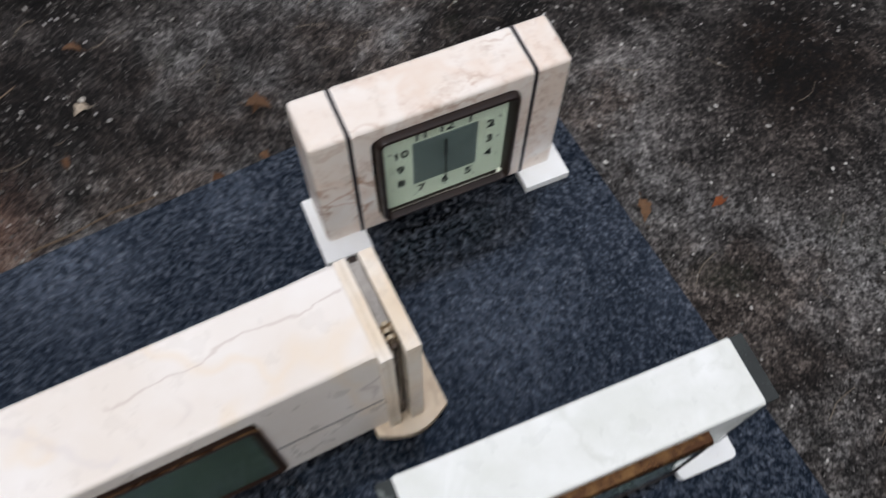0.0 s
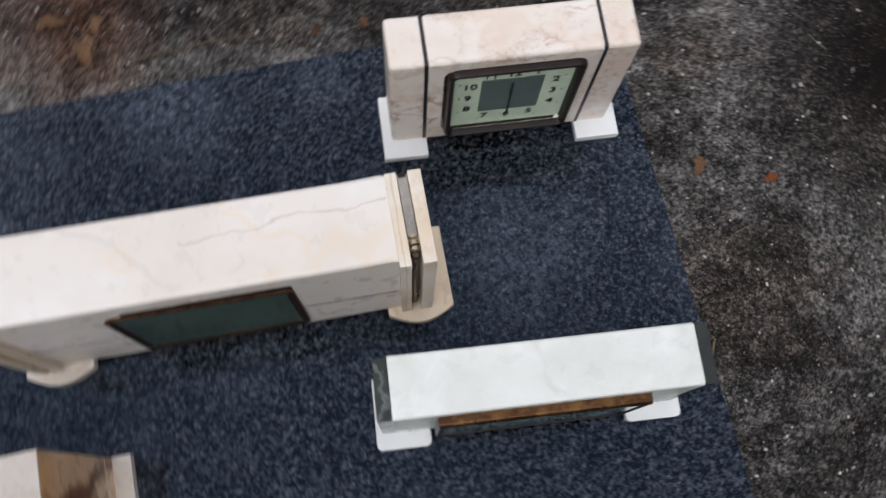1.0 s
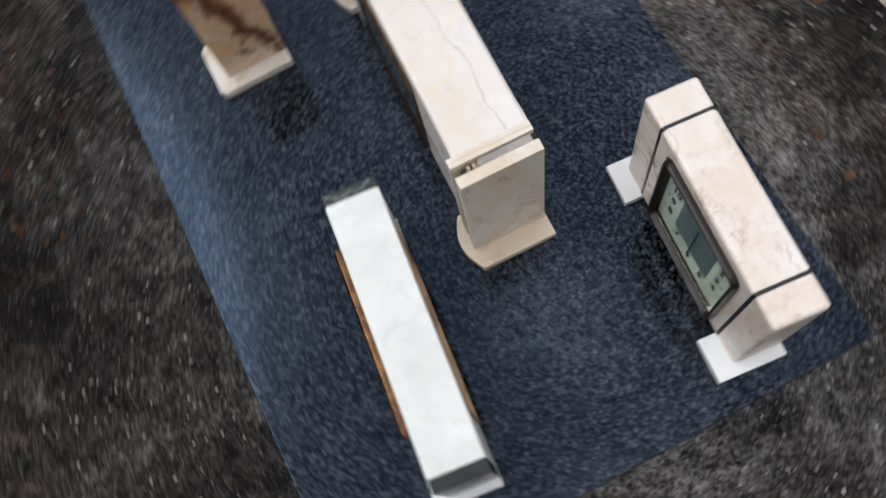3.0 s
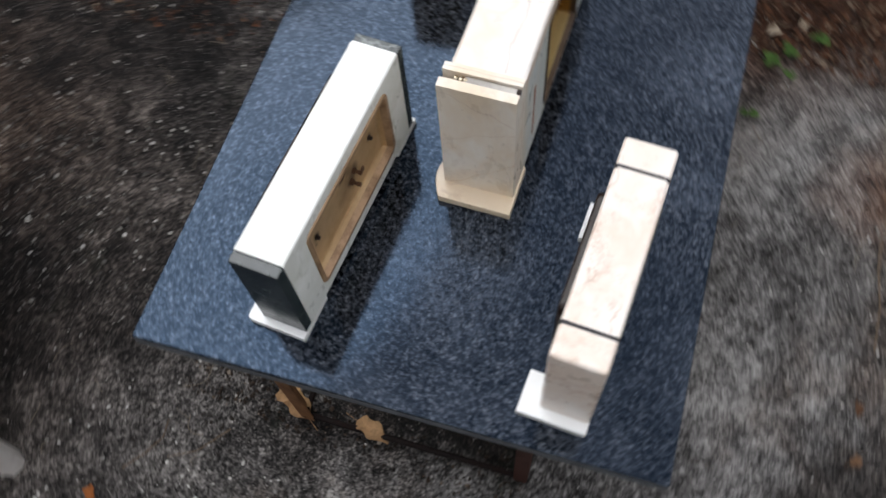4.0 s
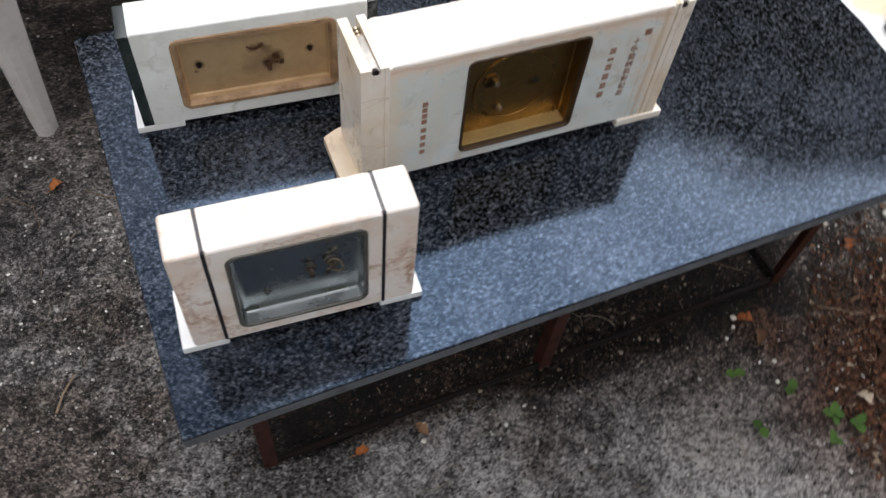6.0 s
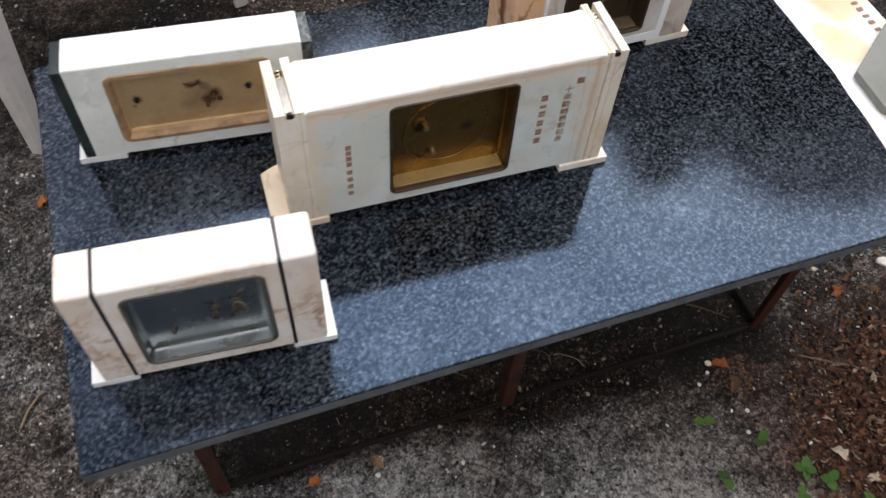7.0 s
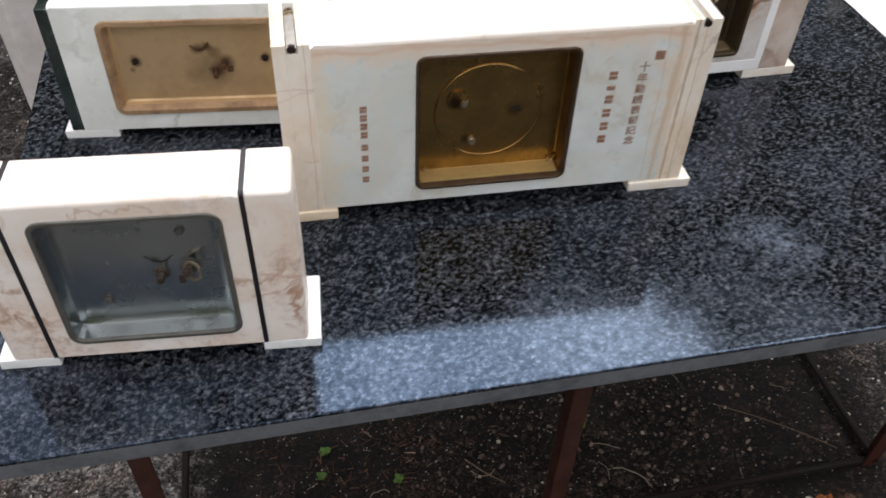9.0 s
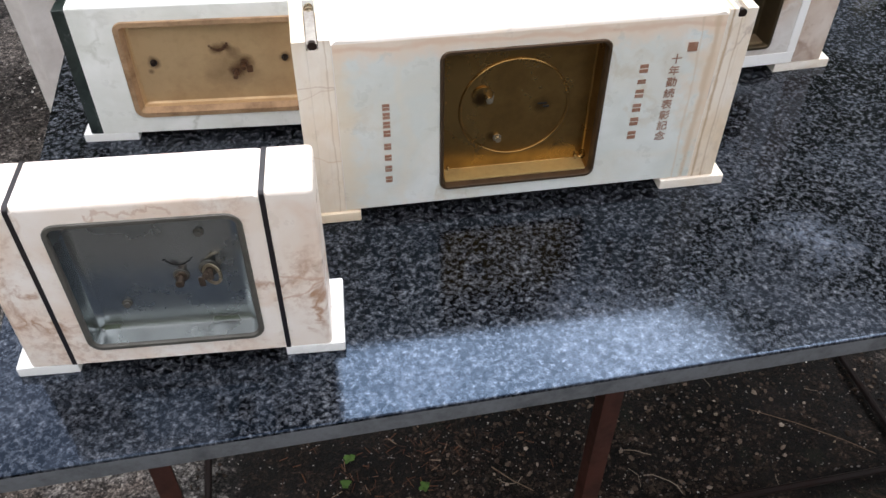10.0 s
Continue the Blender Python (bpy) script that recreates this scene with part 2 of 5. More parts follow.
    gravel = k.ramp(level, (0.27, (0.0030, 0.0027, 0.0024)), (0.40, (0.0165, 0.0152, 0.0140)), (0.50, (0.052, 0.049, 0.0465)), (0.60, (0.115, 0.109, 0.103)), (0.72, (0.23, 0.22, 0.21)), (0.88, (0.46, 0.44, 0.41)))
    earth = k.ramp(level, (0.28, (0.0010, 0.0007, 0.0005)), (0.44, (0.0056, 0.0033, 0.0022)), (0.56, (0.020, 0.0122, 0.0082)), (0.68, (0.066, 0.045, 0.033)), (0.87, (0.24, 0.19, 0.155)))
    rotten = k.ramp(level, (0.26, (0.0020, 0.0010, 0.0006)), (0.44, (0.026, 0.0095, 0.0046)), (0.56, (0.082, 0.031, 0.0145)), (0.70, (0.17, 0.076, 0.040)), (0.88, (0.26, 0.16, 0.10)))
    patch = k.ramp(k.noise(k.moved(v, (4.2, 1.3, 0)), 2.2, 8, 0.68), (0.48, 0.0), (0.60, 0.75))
    colour = k.mix(most(earth_bed, patch, k.math("MULTIPLY", dark_and_shade_bed, 0.8)), gravel, earth)
    colour = k.mix(litter_bed, colour, rotten)
    glints = k.cells(k.shifted(v, 0.004, 160), 210)
    colour = k.mix(k.math("MULTIPLY", k.ramp(glints.outputs["Distance"], (0.20, 1.0), (0.30, 0.0)), k.ramp(k.node_value(glints), (0.90, 0.0), (0.93, 0.8))), colour, (0.33, 0.31, 0.29))
    moss = k.ramp(k.noise(k.moved(v, (9.0, 2.0, 0)), 4.0, 6, 0.7), (0.58, 0.0), (0.74, 1.0))
    colour = k.mix(k.math("MULTIPLY", moss, 0.35), colour, (0.030, 0.040, 0.020))
    k.link(colour, p.inputs["Base Color"])
    p.inputs["Specular IOR Level"].default_value = 0.2
    k.link(k.ramp(k.noise(v, 8, 5), (0.3, 0.65), (0.8, 0.95)), p.inputs["Roughness"])
    h = k.math("ADD", k.math("MULTIPLY", stones.outputs["Distance"], 0.4), k.math("ADD", fine, k.math("MULTIPLY", grit, 0.25)))
    k.bump(k.math("ADD", h, blotch), 0.8, 0.006, p)
    return m


def varied(name, stops, rough=0.85, island=True, scale=150.0):
    """Loose pieces, each of its own shade."""
    m, nt, p = nodes_of(name)
    k = Net(nt)
    pick = k.node("ShaderNodeNewGeometry").outputs["Random Per Island"] if island else k.node("ShaderNodeObjectInfo").outputs["Random"]
    colour = k.ramp(pick, *stops)
    spots = k.ramp(k.noise(k.coords(), scale, 4, 0.7), (0.4, 0.0), (0.7, 1.0))
    colour = k.mix(k.math("MULTIPLY", spots, 0.45), colour, (0.05, 0.035, 0.022))
    k.link(colour, p.inputs["Base Color"])
    p.inputs["Roughness"].default_value = rough
    p.inputs["Specular IOR Level"].default_value = 0.25
    k.bump(k.noise(k.coords(), scale * 2, 3), 0.3, 0.001, p)
    return m


def glass(name, tint=(1, 1, 1), rough=0.02, ior=1.46):
    m, nt, p = nodes_of(name)
    p.inputs["Base Color"].default_value = (*tint, 1)
    p.inputs["Transmission Weight"].default_value = 1.0
    p.inputs["Roughness"].default_value = rough
    p.inputs["IOR"].default_value = ior
    return m


def stained_paper():
    m, nt, p = nodes_of("white_sheet_with_yellow_stains")
    k = Net(nt)
    v = k.coords()
    blot = k.ramp(k.noise(k.shifted(v, 0.03, 20), 9.0, 4, 0.5), (0.55, 0.0), (0.66, 1.0))
    colour = k.mix(k.math("MULTIPLY", blot, 0.6), (0.80, 0.80, 0.78), (0.78, 0.62, 0.32))
    for x, y, radius in ((1.250, 0.340, 0.055), (1.245, 0.500, 0.035), (1.237, 0.385, 0.03), (1.30, 0.44, 0.06)):
        d = k.node("ShaderNodeVectorMath", op="DISTANCE")
        k.link(k.shifted(v, 0.05, 25), d.inputs[0])
        d.inputs[1].default_value = (x, y, 0.002)
        colour = k.mix(k.math("MULTIPLY", k.ramp(k.math("DIVIDE", d.outputs["Value"], radius), (0.55, 0.8), (1.0, 0.0)), 0.8), colour, (0.76, 0.58, 0.27))
    colour = k.mix(k.math("MULTIPLY", k.ramp(k.noise(v, 60, 4), (0.5, 0.0), (0.8, 1.0)), 0.10), colour, (0.45, 0.38, 0.28))
    k.link(colour, p.inputs["Base Color"])
    p.inputs["Roughness"].default_value = 0.6
    k.bump(k.noise(v, 45, 4), 0.25, 0.002, p)
    return m


PINK = marble("pink_cream_marble", (0.82, 0.715, 0.615), (0.90, 0.855, 0.80), (0.44, 0.25, 0.15), (0.76, 0.58, 0.45), scale=11, vein_width=0.013, amount=1.0, long=0.45, tangle=7.0, stain=0.65, lines=(((0, 0, 1), 0.1835, 0.0030, 0.045, 70, 0.105, 0.17, (0.50, 0.30, 0.20), 0.5), ((0.2, 0, 1), 0.150, 0.0016, 0.03, 26, 0.24, 0.3, (0.55, 0.33, 0.22), 0.6), ((-0.4, 0, 1), -0.02, 0.0016, 0.03, 26, 0.24, 0.3, (0.55, 0.33, 0.22), 0.6)))
CREAM = marble("cream_white_marble", (0.79, 0.715, 0.63), (0.87, 0.83, 0.78), (0.36, 0.29, 0.27), (0.82, 0.64, 0.42), scale=6, vein_width=0.005, amount=0.7, long=0.5, tangle=3.0, lines=(((-0.09, 1, -0.02), 0.0095, 0.0017, 0.034, 20, 0.066, 0.262, (0.50, 0.40, 0.34), 0.45), ((0.75, 1, 0.0), 0.275, 0.0045, 0.07, 14, 0.262, 0.40, (0.66, 0.60, 0.57), 0.4)))
CREAM_SIDE = marble("cream_marble_brown_streaks", (0.76, 0.63, 0.47), (0.87, 0.82, 0.74), (0.42, 0.33, 0.26), (0.70, 0.55, 0.39), scale=10, vein_width=0.009, amount=0.8, stretch=(1.1, 1.1, 0.7), stain=0.3, tangle=7.0, lines=(((1, 0, 0.0), 0.4490, 0.0022, 0.004, 24, -1, 1, (0.46, 0.32, 0.18), 0.8), ((1, 0, 0.0), 0.4590, 0.0012, 0.004, 24, -1, 1, (0.50, 0.36, 0.22), 0.6), ((1, 0, 0.0), 0.0590, 0.0010, 0.006, 24, -1, 1, (0.50, 0.38, 0.25), 0.5), ((0.3, 0.9, 1), 0.098, 0.0013, 0.02, 26, -1, 0.1, (0.56, 0.36, 0.18), 0.5), ((-0.2, 0.5, 1), 0.150, 0.0011, 0.03, 22, -1, 0.1, (0.54, 0.40, 0.28), 0.45), ((0.2, -0.35, 1), 0.178, 0.0011, 0.03, 22, -1, 0.1, (0.50, 0.36, 0.27), 0.55)))
FOOT_WHITE = marble("white_marble_foot", (0.86, 0.86, 0.83), (0.88, 0.89, 0.88), (0.60, 0.60, 0.56), (0.78, 0.76, 0.70), scale=14, amount=0.4)
FOOT_CREAM = marble("cream_marble_foot", (0.82, 0.75, 0.65), (0.87, 0.83, 0.76), (0.52, 0.38, 0.26), (0.76, 0.60, 0.43), scale=12, amount=0.7, stain=0.3)
FOOT_TAN = marble("tan_marble_foot", (0.80, 0.65, 0.46), (0.86, 0.74, 0.58), (0.50, 0.36, 0.24), (0.74, 0.56, 0.38), scale=12, amount=0.5)
ONYX = marble("greenish_white_onyx", (0.61, 0.645, 0.60), (0.745, 0.775, 0.745), (0.58, 0.54, 0.44), (0.70, 0.65, 0.54), scale=12, amount=0.7, stain=0.15, lines=(((1, 0, 0), 0.0655, 0.024, 0.03, 14, -1, 1, (0.76, 0.63, 0.45), 0.55), ((1, 0, 0.12), 0.468, 0.038, 0.03, 14, -1, 1, (0.78, 0.60, 0.43), 0.75), ((0, 0, 1), 0.207, 0.024, 0.02, 18, -1, 1, (0.80, 0.64, 0.50), 0.75), ((0, 0, 1), 0.205, 0.004, 0.02, 18, -1, 1, (0.66, 0.44, 0.30), 0.5), ((1, 0, 0), 0.130, 0.008, 0.05, 16, -1, 1, (0.72, 0.66, 0.54), 0.3), ((1, 0, 0.0), 0.4360, 0.0045, 0.006, 20, -1, 1, (0.60, 0.45, 0.29), 0.65), ((1, 0, 0.03), 0.4270, 0.0016, 0.008, 20, -1, 1, (0.62, 0.50, 0.36), 0.5)))
WHITE_STONE = marble("milky_white_onyx", (0.745, 0.755, 0.70), (0.87, 0.88, 0.85), (0.54, 0.55, 0.48), (0.64, 0.66, 0.59), scale=13, vein_width=0.022, amount=0.8, stain=0.12)
GREEN_STONE = marble("dark_green_marble", (0.006, 0.010, 0.009), (0.022, 0.031, 0.028), (0.22, 0.25, 0.23), (0.08, 0.10, 0.09), scale=16, amount=0.5, rough=0.2)
BROWN_STONE = marble("brown_veined_marble", (0.76, 0.38, 0.135), (0.83, 0.58, 0.33), (0.22, 0.062, 0.016), (0.74, 0.58, 0.47), scale=13, vein_width=0.030, amount=1.0, long=0.5, tangle=5.0, stain=0.4, lines=(((0, 0.8, 0.5), 0.166, 0.030, 0.05, 18, -1, 1, (0.34, 0.12, 0.035), 0.85), ((0, 0.95, -0.32), 0.0, 0.016, 0.045, 24, -1, 1, (0.15, 0.042, 0.012), 0.95), ((0, 0.9, -0.5), 0.012, 0.004, 0.04, 30, -1, 1, (0.84, 0.66, 0.50), 0.7), ((0, 0.2, 1), 0.040, 0.004, 0.03, 30, -1, 1, (0.84, 0.68, 0.54), 0.6), ((0, 1, 0.06), 0.078, 0.0022, 0.02, 40, -1, 1, (0.70, 0.54, 0.44), 0.7)))
LIT_TOP_STONE = marble("grey_white_lit_marble", (0.60, 0.57, 0.53), (0.76, 0.73, 0.70), (0.27, 0.17, 0.11), (0.46, 0.33, 0.23), scale=10, vein_width=0.035, amount=0.9, stain=0.4)
SIDE_STONE = marble("grey_brown_marble", (0.48, 0.37, 0.29), (0.64, 0.56, 0.49), (0.20, 0.10, 0.06), (0.38, 0.24, 0.15), scale=11, vein_width=0.03, amount=1.0, stain=0.6)
CENTRE_STONE = marble("grey_orange_veined_marble", (0.58, 0.55, 0.51), (0.72, 0.70, 0.67), (0.27, 0.17, 0.11), (0.46, 0.33, 0.23), scale=10, vein_width=0.03, amount=0.9, stain=0.4, lines=(((0.55, 0, -1), 0.018, 0.030, 0.05, 16, 0.2, 1, (0.42, 0.24, 0.11), 0.8), ((0.55, 0, -1), 0.030, 0.006, 0.05, 22, 0.2, 1, (0.17, 0.075, 0.03), 0.8), ((1, 0, 0.05), 0.093, 0.006, 0.02, 20, -1, 0.2, (0.46, 0.36, 0.28), 0.6)))
TOP_STONE = marble("white_brown_veined_marble", (0.78, 0.73, 0.69), (0.85, 0.83, 0.80), (0.32, 0.20, 0.15), (0.60, 0.50, 0.43), scale=9, vein_width=0.018, amount=0.9, stain=0.2)
INLAY = plain("black_inlay", (0.012, 0.010, 0.012), 0.35, dirty=0.1)
GREY_METAL = plain("zinc_plated_tray", (0.37, 0.40, 0.40), 0.24, 0.95, dirt=(0.24, 0.25, 0.24), dirty=0.3, scale=45, spots=((0.159, 0.018, 0.0955, 0.0105, 0.85), (0.184, 0.018, 0.1000, 0.0125, 0.7), (0.156, 0.018, 0.1095, 0.005, 0.7), (0.1075, 0.018, 0.0665, 0.006, 0.8), (0.182, 0.018, 0.143, 0.006, 0.8)), spot=(0.05, 0.034, 0.026))
GREY_RIM = plain("dull_grey_rim", (0.13, 0.125, 0.11), 0.5, 0.4, dirt=(0.05, 0.045, 0.035), dirty=0.5, scale=120)
STUD = plain("dull_stud_metal", (0.17, 0.13, 0.10), 0.32, 0.75, dirt=(0.022, 0.012, 0.009), dirty=0.9, scale=110)
# first patch paints the shade beside the winding stud and key disc
GOLD_METAL = plain("gold_lacquered_tray", (0.31, 0.178, 0.056), 0.30, 0.92, dirt=(0.10, 0.055, 0.018), dirty=0.55, scale=40, spots=((0.2095, 0.025, 0.125, 0.013, 0.9), (0.2230, 0.025, 0.0745, 0.007, 0.7), (0.276, 0.025, 0.109, 0.012, 0.6)), spot=(0.030, 0.013, 0.005))
# lighter than the tray: light on its bottom wall is in the colour
LIT_LEDGE = plain("lit_gold_ledge", (0.52, 0.39, 0.17), 0.42, 0.6, dirt=(0.24, 0.15, 0.05), dirty=0.4, scale=60)
BEIGE_PAINT = plain("beige_painted_tray", (0.57, 0.395, 0.215), 0.38, 0.4, dirt=(0.32, 0.195, 0.09), dirty=0.5, scale=40, spots=((0.1905, 0.0135, 0.0795, 0.011, 0.9), (0.2015, 0.0135, 0.090, 0.014, 0.9), (0.183, 0.0135, 0.082, 0.030, 0.35), (0.172, 0.0135, 0.109, 0.009, 0.75), (0.183, 0.0135, 0.111, 0.008, 0.8), (0.190, 0.0135, 0.104, 0.010, 0.5), (0.1005, 0.0135, 0.0955, 0.0085, 0.9), (0.2475, 0.0135, 0.0955, 0.008, 0.9), (0.0955, 0.0135, 0.084, 0.004, 0.6)), spot=(0.085, 0.038, 0.015))
TAN_RIM = plain("tan_lacquered_rim", (0.43, 0.275, 0.155), 0.45, 0.2, dirt=(0.11, 0.05, 0.02), dirty=0.85, scale=90)
OLIVE_METAL = plain("olive_bronze_tray", (0.085, 0.062, 0.034), 0.4, 0.7, dirt=(0.03, 0.025, 0.015), dirty=0.4, scale=45)
BROWN_LEDGE = plain("pale_brown_ledge", (0.24, 0.17, 0.10), 0.45, 0.5, dirt=(0.07, 0.045, 0.025), dirty=0.5, scale=70)
BEZEL = plain("dark_bronze_bezel", (0.016, 0.0095, 0.0075), 0.35, 0.1, dirt=(0.05, 0.026, 0.015), dirty=0.3, scale=80, spec=0.3)
BEZEL_BROWN = plain("dark_brown_lacquer", (0.022, 0.011, 0.007), 0.55, 0.0, dirt=(0.06, 0.03, 0.015), dirty=0.4, scale=80, spec=0.12)
BRONZE = plain("worn_bronze_rim", (0.075, 0.032, 0.014), 0.30, 0.8, dirt=(0.60, 0.34, 0.12), dirty=0.42, scale=60)
BROWN_RIM = plain("dark_brown_rim", (0.085, 0.052, 0.028), 0.4, 0.5, dirt=(0.03, 0.018, 0.01), dirty=0.5, scale=90)
BRASS = plain("tarnished_brass", (0.40, 0.29, 0.14), 0.3, 0.9, dirt=(0.06, 0.04, 0.02), dirty=0.6, scale=90)
DARK_TUBE = plain("tarnished_dark_tube", (0.10, 0.08, 0.065), 0.25, 0.8, dirt=(0.02, 0.015, 0.01), dirty=0.6, scale=120)
GREY_STRIP = plain("grey_metal_strip", (0.44, 0.41, 0.37), 0.4, 0.6, dirt=(0.08, 0.07, 0.06), dirty=0.6, scale=90)
RUSTY_SCREW = plain("rusty_brass", (0.13, 0.065, 0.032), 0.5, 0.5, dirt=(0.035, 0.014, 0.008), dirty=0.7, scale=200)
NICKEL = plain("worn_nickel", (0.50, 0.42, 0.30), 0.3, 0.9, dirt=(0.12, 0.08, 0.04), dirty=0.4, scale=200)
DIAL_CREAM = plain("aged_cream_dial", (0.70, 0.70, 0.60), 0.5, dirt=(0.45, 0.40, 0.28), dirty=0.3, scale=60)
DIAL_GREY = plain("grey_dial_centre", (0.17, 0.19, 0.19), 0.4, 0.3, dirt=(0.08, 0.08, 0.08), dirty=0.3)
DIAL_GREEN = plain("greenish_dial", (0.055, 0.075, 0.045), 0.5, 0.0, dirt=(0.010, 0.022, 0.016), dirty=0.9, scale=14, spec=0.2)
DIAL_PALE = plain("greenish_grey_dial", (0.34, 0.37, 0.33), 0.40, dirt=(0.22, 0.24, 0.20), dirty=0.5, scale=20)
INK = plain("black_dial_ink", (0.012, 0.012, 0.012), 0.5, dirty=0.0)
RED_PAINT = plain("faded_red_brown_lettering", (0.27, 0.13, 0.08), 0.6, dirt=(0.50, 0.40, 0.32), dirty=0.55, scale=300)
GRANITE = granite()
GRANITE_EDGE = plain("sawn_granite_edge", (0.112, 0.121, 0.131), 0.75, dirt=(0.035, 0.037, 0.040), dirty=0.75, scale=80, bump=0.4, depth=0.001)
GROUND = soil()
RAIL = plain("black_steel_bar", (0.0075, 0.0050, 0.0045), 0.75, 0.0, dirt=(0.018, 0.008, 0.006), dirty=0.6, scale=40, bump=0.4, depth=0.001, spec=0.15)
ORANGE_RUST = plain("orange_rusty_steel", (0.22, 0.10, 0.038), 0.7, 0.1, dirt=(0.05, 0.022, 0.012), dirty=0.7, scale=30, bump=0.5, depth=0.001)
RUST = plain("rusty_brown_steel", (0.052, 0.0135, 0.0075), 0.6, 0.1, dirt=(0.012, 0.007, 0.006), dirty=0.7, scale=40, bump=0.4, depth=0.001)
WHITE_PLASTIC = plain("weathered_white_plastic", (0.70, 0.66, 0.62), 0.45, dirt=(0.26, 0.20, 0.15), dirty=0.45, scale=18, bump=0.1)
PALE_WOOD = plain("pale_yellow_wood", (0.56, 0.50, 0.30), 0.6, dirt=(0.34, 0.27, 0.14), dirty=0.4, scale=25)
SHEET = stained_paper()
GREY_BLOCK = plain("grey_stone_tile", (0.22, 0.22, 0.20), 0.6, dirt=(0.14, 0.15, 0.10), dirty=0.4, scale=20)
BLACK_PLASTIC = plain("black_plastic", (0.006, 0.006, 0.007), 0.5, dirty=0.1)
CLEAR = glass("clear_glass", (0.86, 0.95, 0.88), ior=1.14)
TUMBLER = glass("pressed_glass", (0.99, 1.0, 1.0), 0.03, 1.28)
FOLIAGE = varied("dark_foliage", ((0.0, (0.030, 0.042, 0.018)), (1.0, (0.05, 0.07, 0.03))), island=False, scale=6.0)
PEBBLE = varied("pale_crumbs", ((0.0, (0.06, 0.052, 0.046)), (0.45, (0.16, 0.15, 0.14)), (0.66, (0.46, 0.44, 0.40)), (1.0, (0.78, 0.75, 0.70))))
GRIT = varied("dark_grit", ((0.0, (0.006, 0.005, 0.005)), (0.55, (0.028, 0.025, 0.023)), (0.85, (0.09, 0.085, 0.08)), (1.0, (0.26, 0.25, 0.235))))
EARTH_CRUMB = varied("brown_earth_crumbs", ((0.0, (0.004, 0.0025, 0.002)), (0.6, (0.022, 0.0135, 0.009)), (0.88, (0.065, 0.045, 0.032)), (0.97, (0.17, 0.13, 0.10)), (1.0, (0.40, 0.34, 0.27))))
LITTER = varied("brown_leaf_litter", ((0.0, (0.014, 0.006, 0.004)), (0.55, (0.058, 0.021, 0.010)), (0.85, (0.135, 0.053, 0.024)), (0.94, (0.17, 0.11, 0.07)), (1.0, (0.34, 0.26, 0.19))))
ORANGE_LEAF = varied("orange_dead_leaf", ((0.0, (0.24, 0.065, 0.022)), (1.0, (0.34, 0.11, 0.03))), island=False)
BROWN_LEAF = varied("brown_dead_leaf", ((0.0, (0.10, 0.048, 0.025)), (1.0, (0.25, 0.14, 0.075))), island=False)
TAN_LEAF = varied("tan_dead_leaf", ((0.0, (0.30, 0.165, 0.075)), (1.0, (0.40, 0.24, 0.12))), island=False, scale=70)
PALE_LEAF = varied("bleached_dead_leaf", ((0.0, (0.42, 0.34, 0.25)), (1.0, (0.55, 0.46, 0.36))), island=False)
GREEN_LEAF = varied("fresh_green_leaf", ((0.0, (0.034, 0.085, 0.014)), (1.0, (0.065, 0.135, 0.025))), island=False, scale=60)
WHITE_CHIP = varied("whitish_stone_chip", ((0.0, (0.55, 0.50, 0.42)), (1.0, (0.78, 0.75, 0.68))), island=False, scale=90)
ROOT = varied("dry_rootlet", ((0.0, (0.012, 0.008, 0.006)), (0.6, (0.03, 0.02, 0.014)), (1.0, (0.30, 0.25, 0.19))), island=False, scale=14.0)
TWIG = varied("dry_twig", ((0.0, (0.10, 0.065, 0.04)), (1.0, (0.26, 0.19, 0.13))), island=False)


# ---- building blocks ----
def part(name, bm, material, parent=None, label="", smooth=True):
    """One mesh object under a thing or a part."""
    bmesh.ops.recalc_face_normals(bm, faces=bm.faces)
    me = bpy.data.meshes.new(name)
    bm.to_mesh(me)
    bm.free()
    me.materials.append(material)
    if smooth:
        me.shade_smooth()
        me.set_sharp_from_angle(angle=radians(32))
    ob = new(name, me)
    if smooth:
        even = ob.modifiers.new("even_shading", "WEIGHTED_NORMAL")
        even.keep_sharp = True
    if parent is not None:
        ob.parent = parent
    if label:
        tagged(ob, label)
    return ob


def thing(name, m, label, category, group=""):
    ob = new(name)
    ob.empty_display_size = 0.02
    ob.matrix_world = m
    return tagged(ob, label, category, group)


def soften(bm, width, segments=2, angle=40):
    edges = [e for e in bm.edges if len(e.link_faces) == 2 and e.calc_face_angle() > radians(angle)]
    bmesh.ops.bevel(bm, geom=edges, offset=width, segments=segments, profile=0.5, affect="EDGES", clamp_overlap=True)


def block(x0, x1, y0, y1, z0, z1, r=0.0012, big=0.0, pick=None):
    """A cut stone block; edges for which pick(middle) holds are rounded by big, the rest by r."""
    bm = bmesh.new()
    bmesh.ops.create_cube(bm, size=1, matrix=Matrix.LocRotScale(((x0 + x1) / 2, (y0 + y1) / 2, (z0 + z1) / 2), None, (x1 - x0, y1 - y0, z1 - z0)))
    if big:
        chosen = [e for e in bm.edges if pick((e.verts[0].co + e.verts[1].co) / 2)]
        bmesh.ops.bevel(bm, geom=chosen, offset=big, segments=4, profile=0.5, affect="EDGES")
    if r:
        soften(bm, r)
    return bm


def round_rect(x0, x1, z0, z1, r, n=6):
    pts = []
    for cx, cz, a in ((x1 - r, z1 - r, 0), (x0 + r, z1 - r, 90), (x0 + r, z0 + r, 180), (x1 - r, z0 + r, 270)):
        for i in range(n + 1):
            b = radians(a + 90 * i / n)
            pts.append((cx + r * math.cos(b), cz + r * math.sin(b)))
    return pts


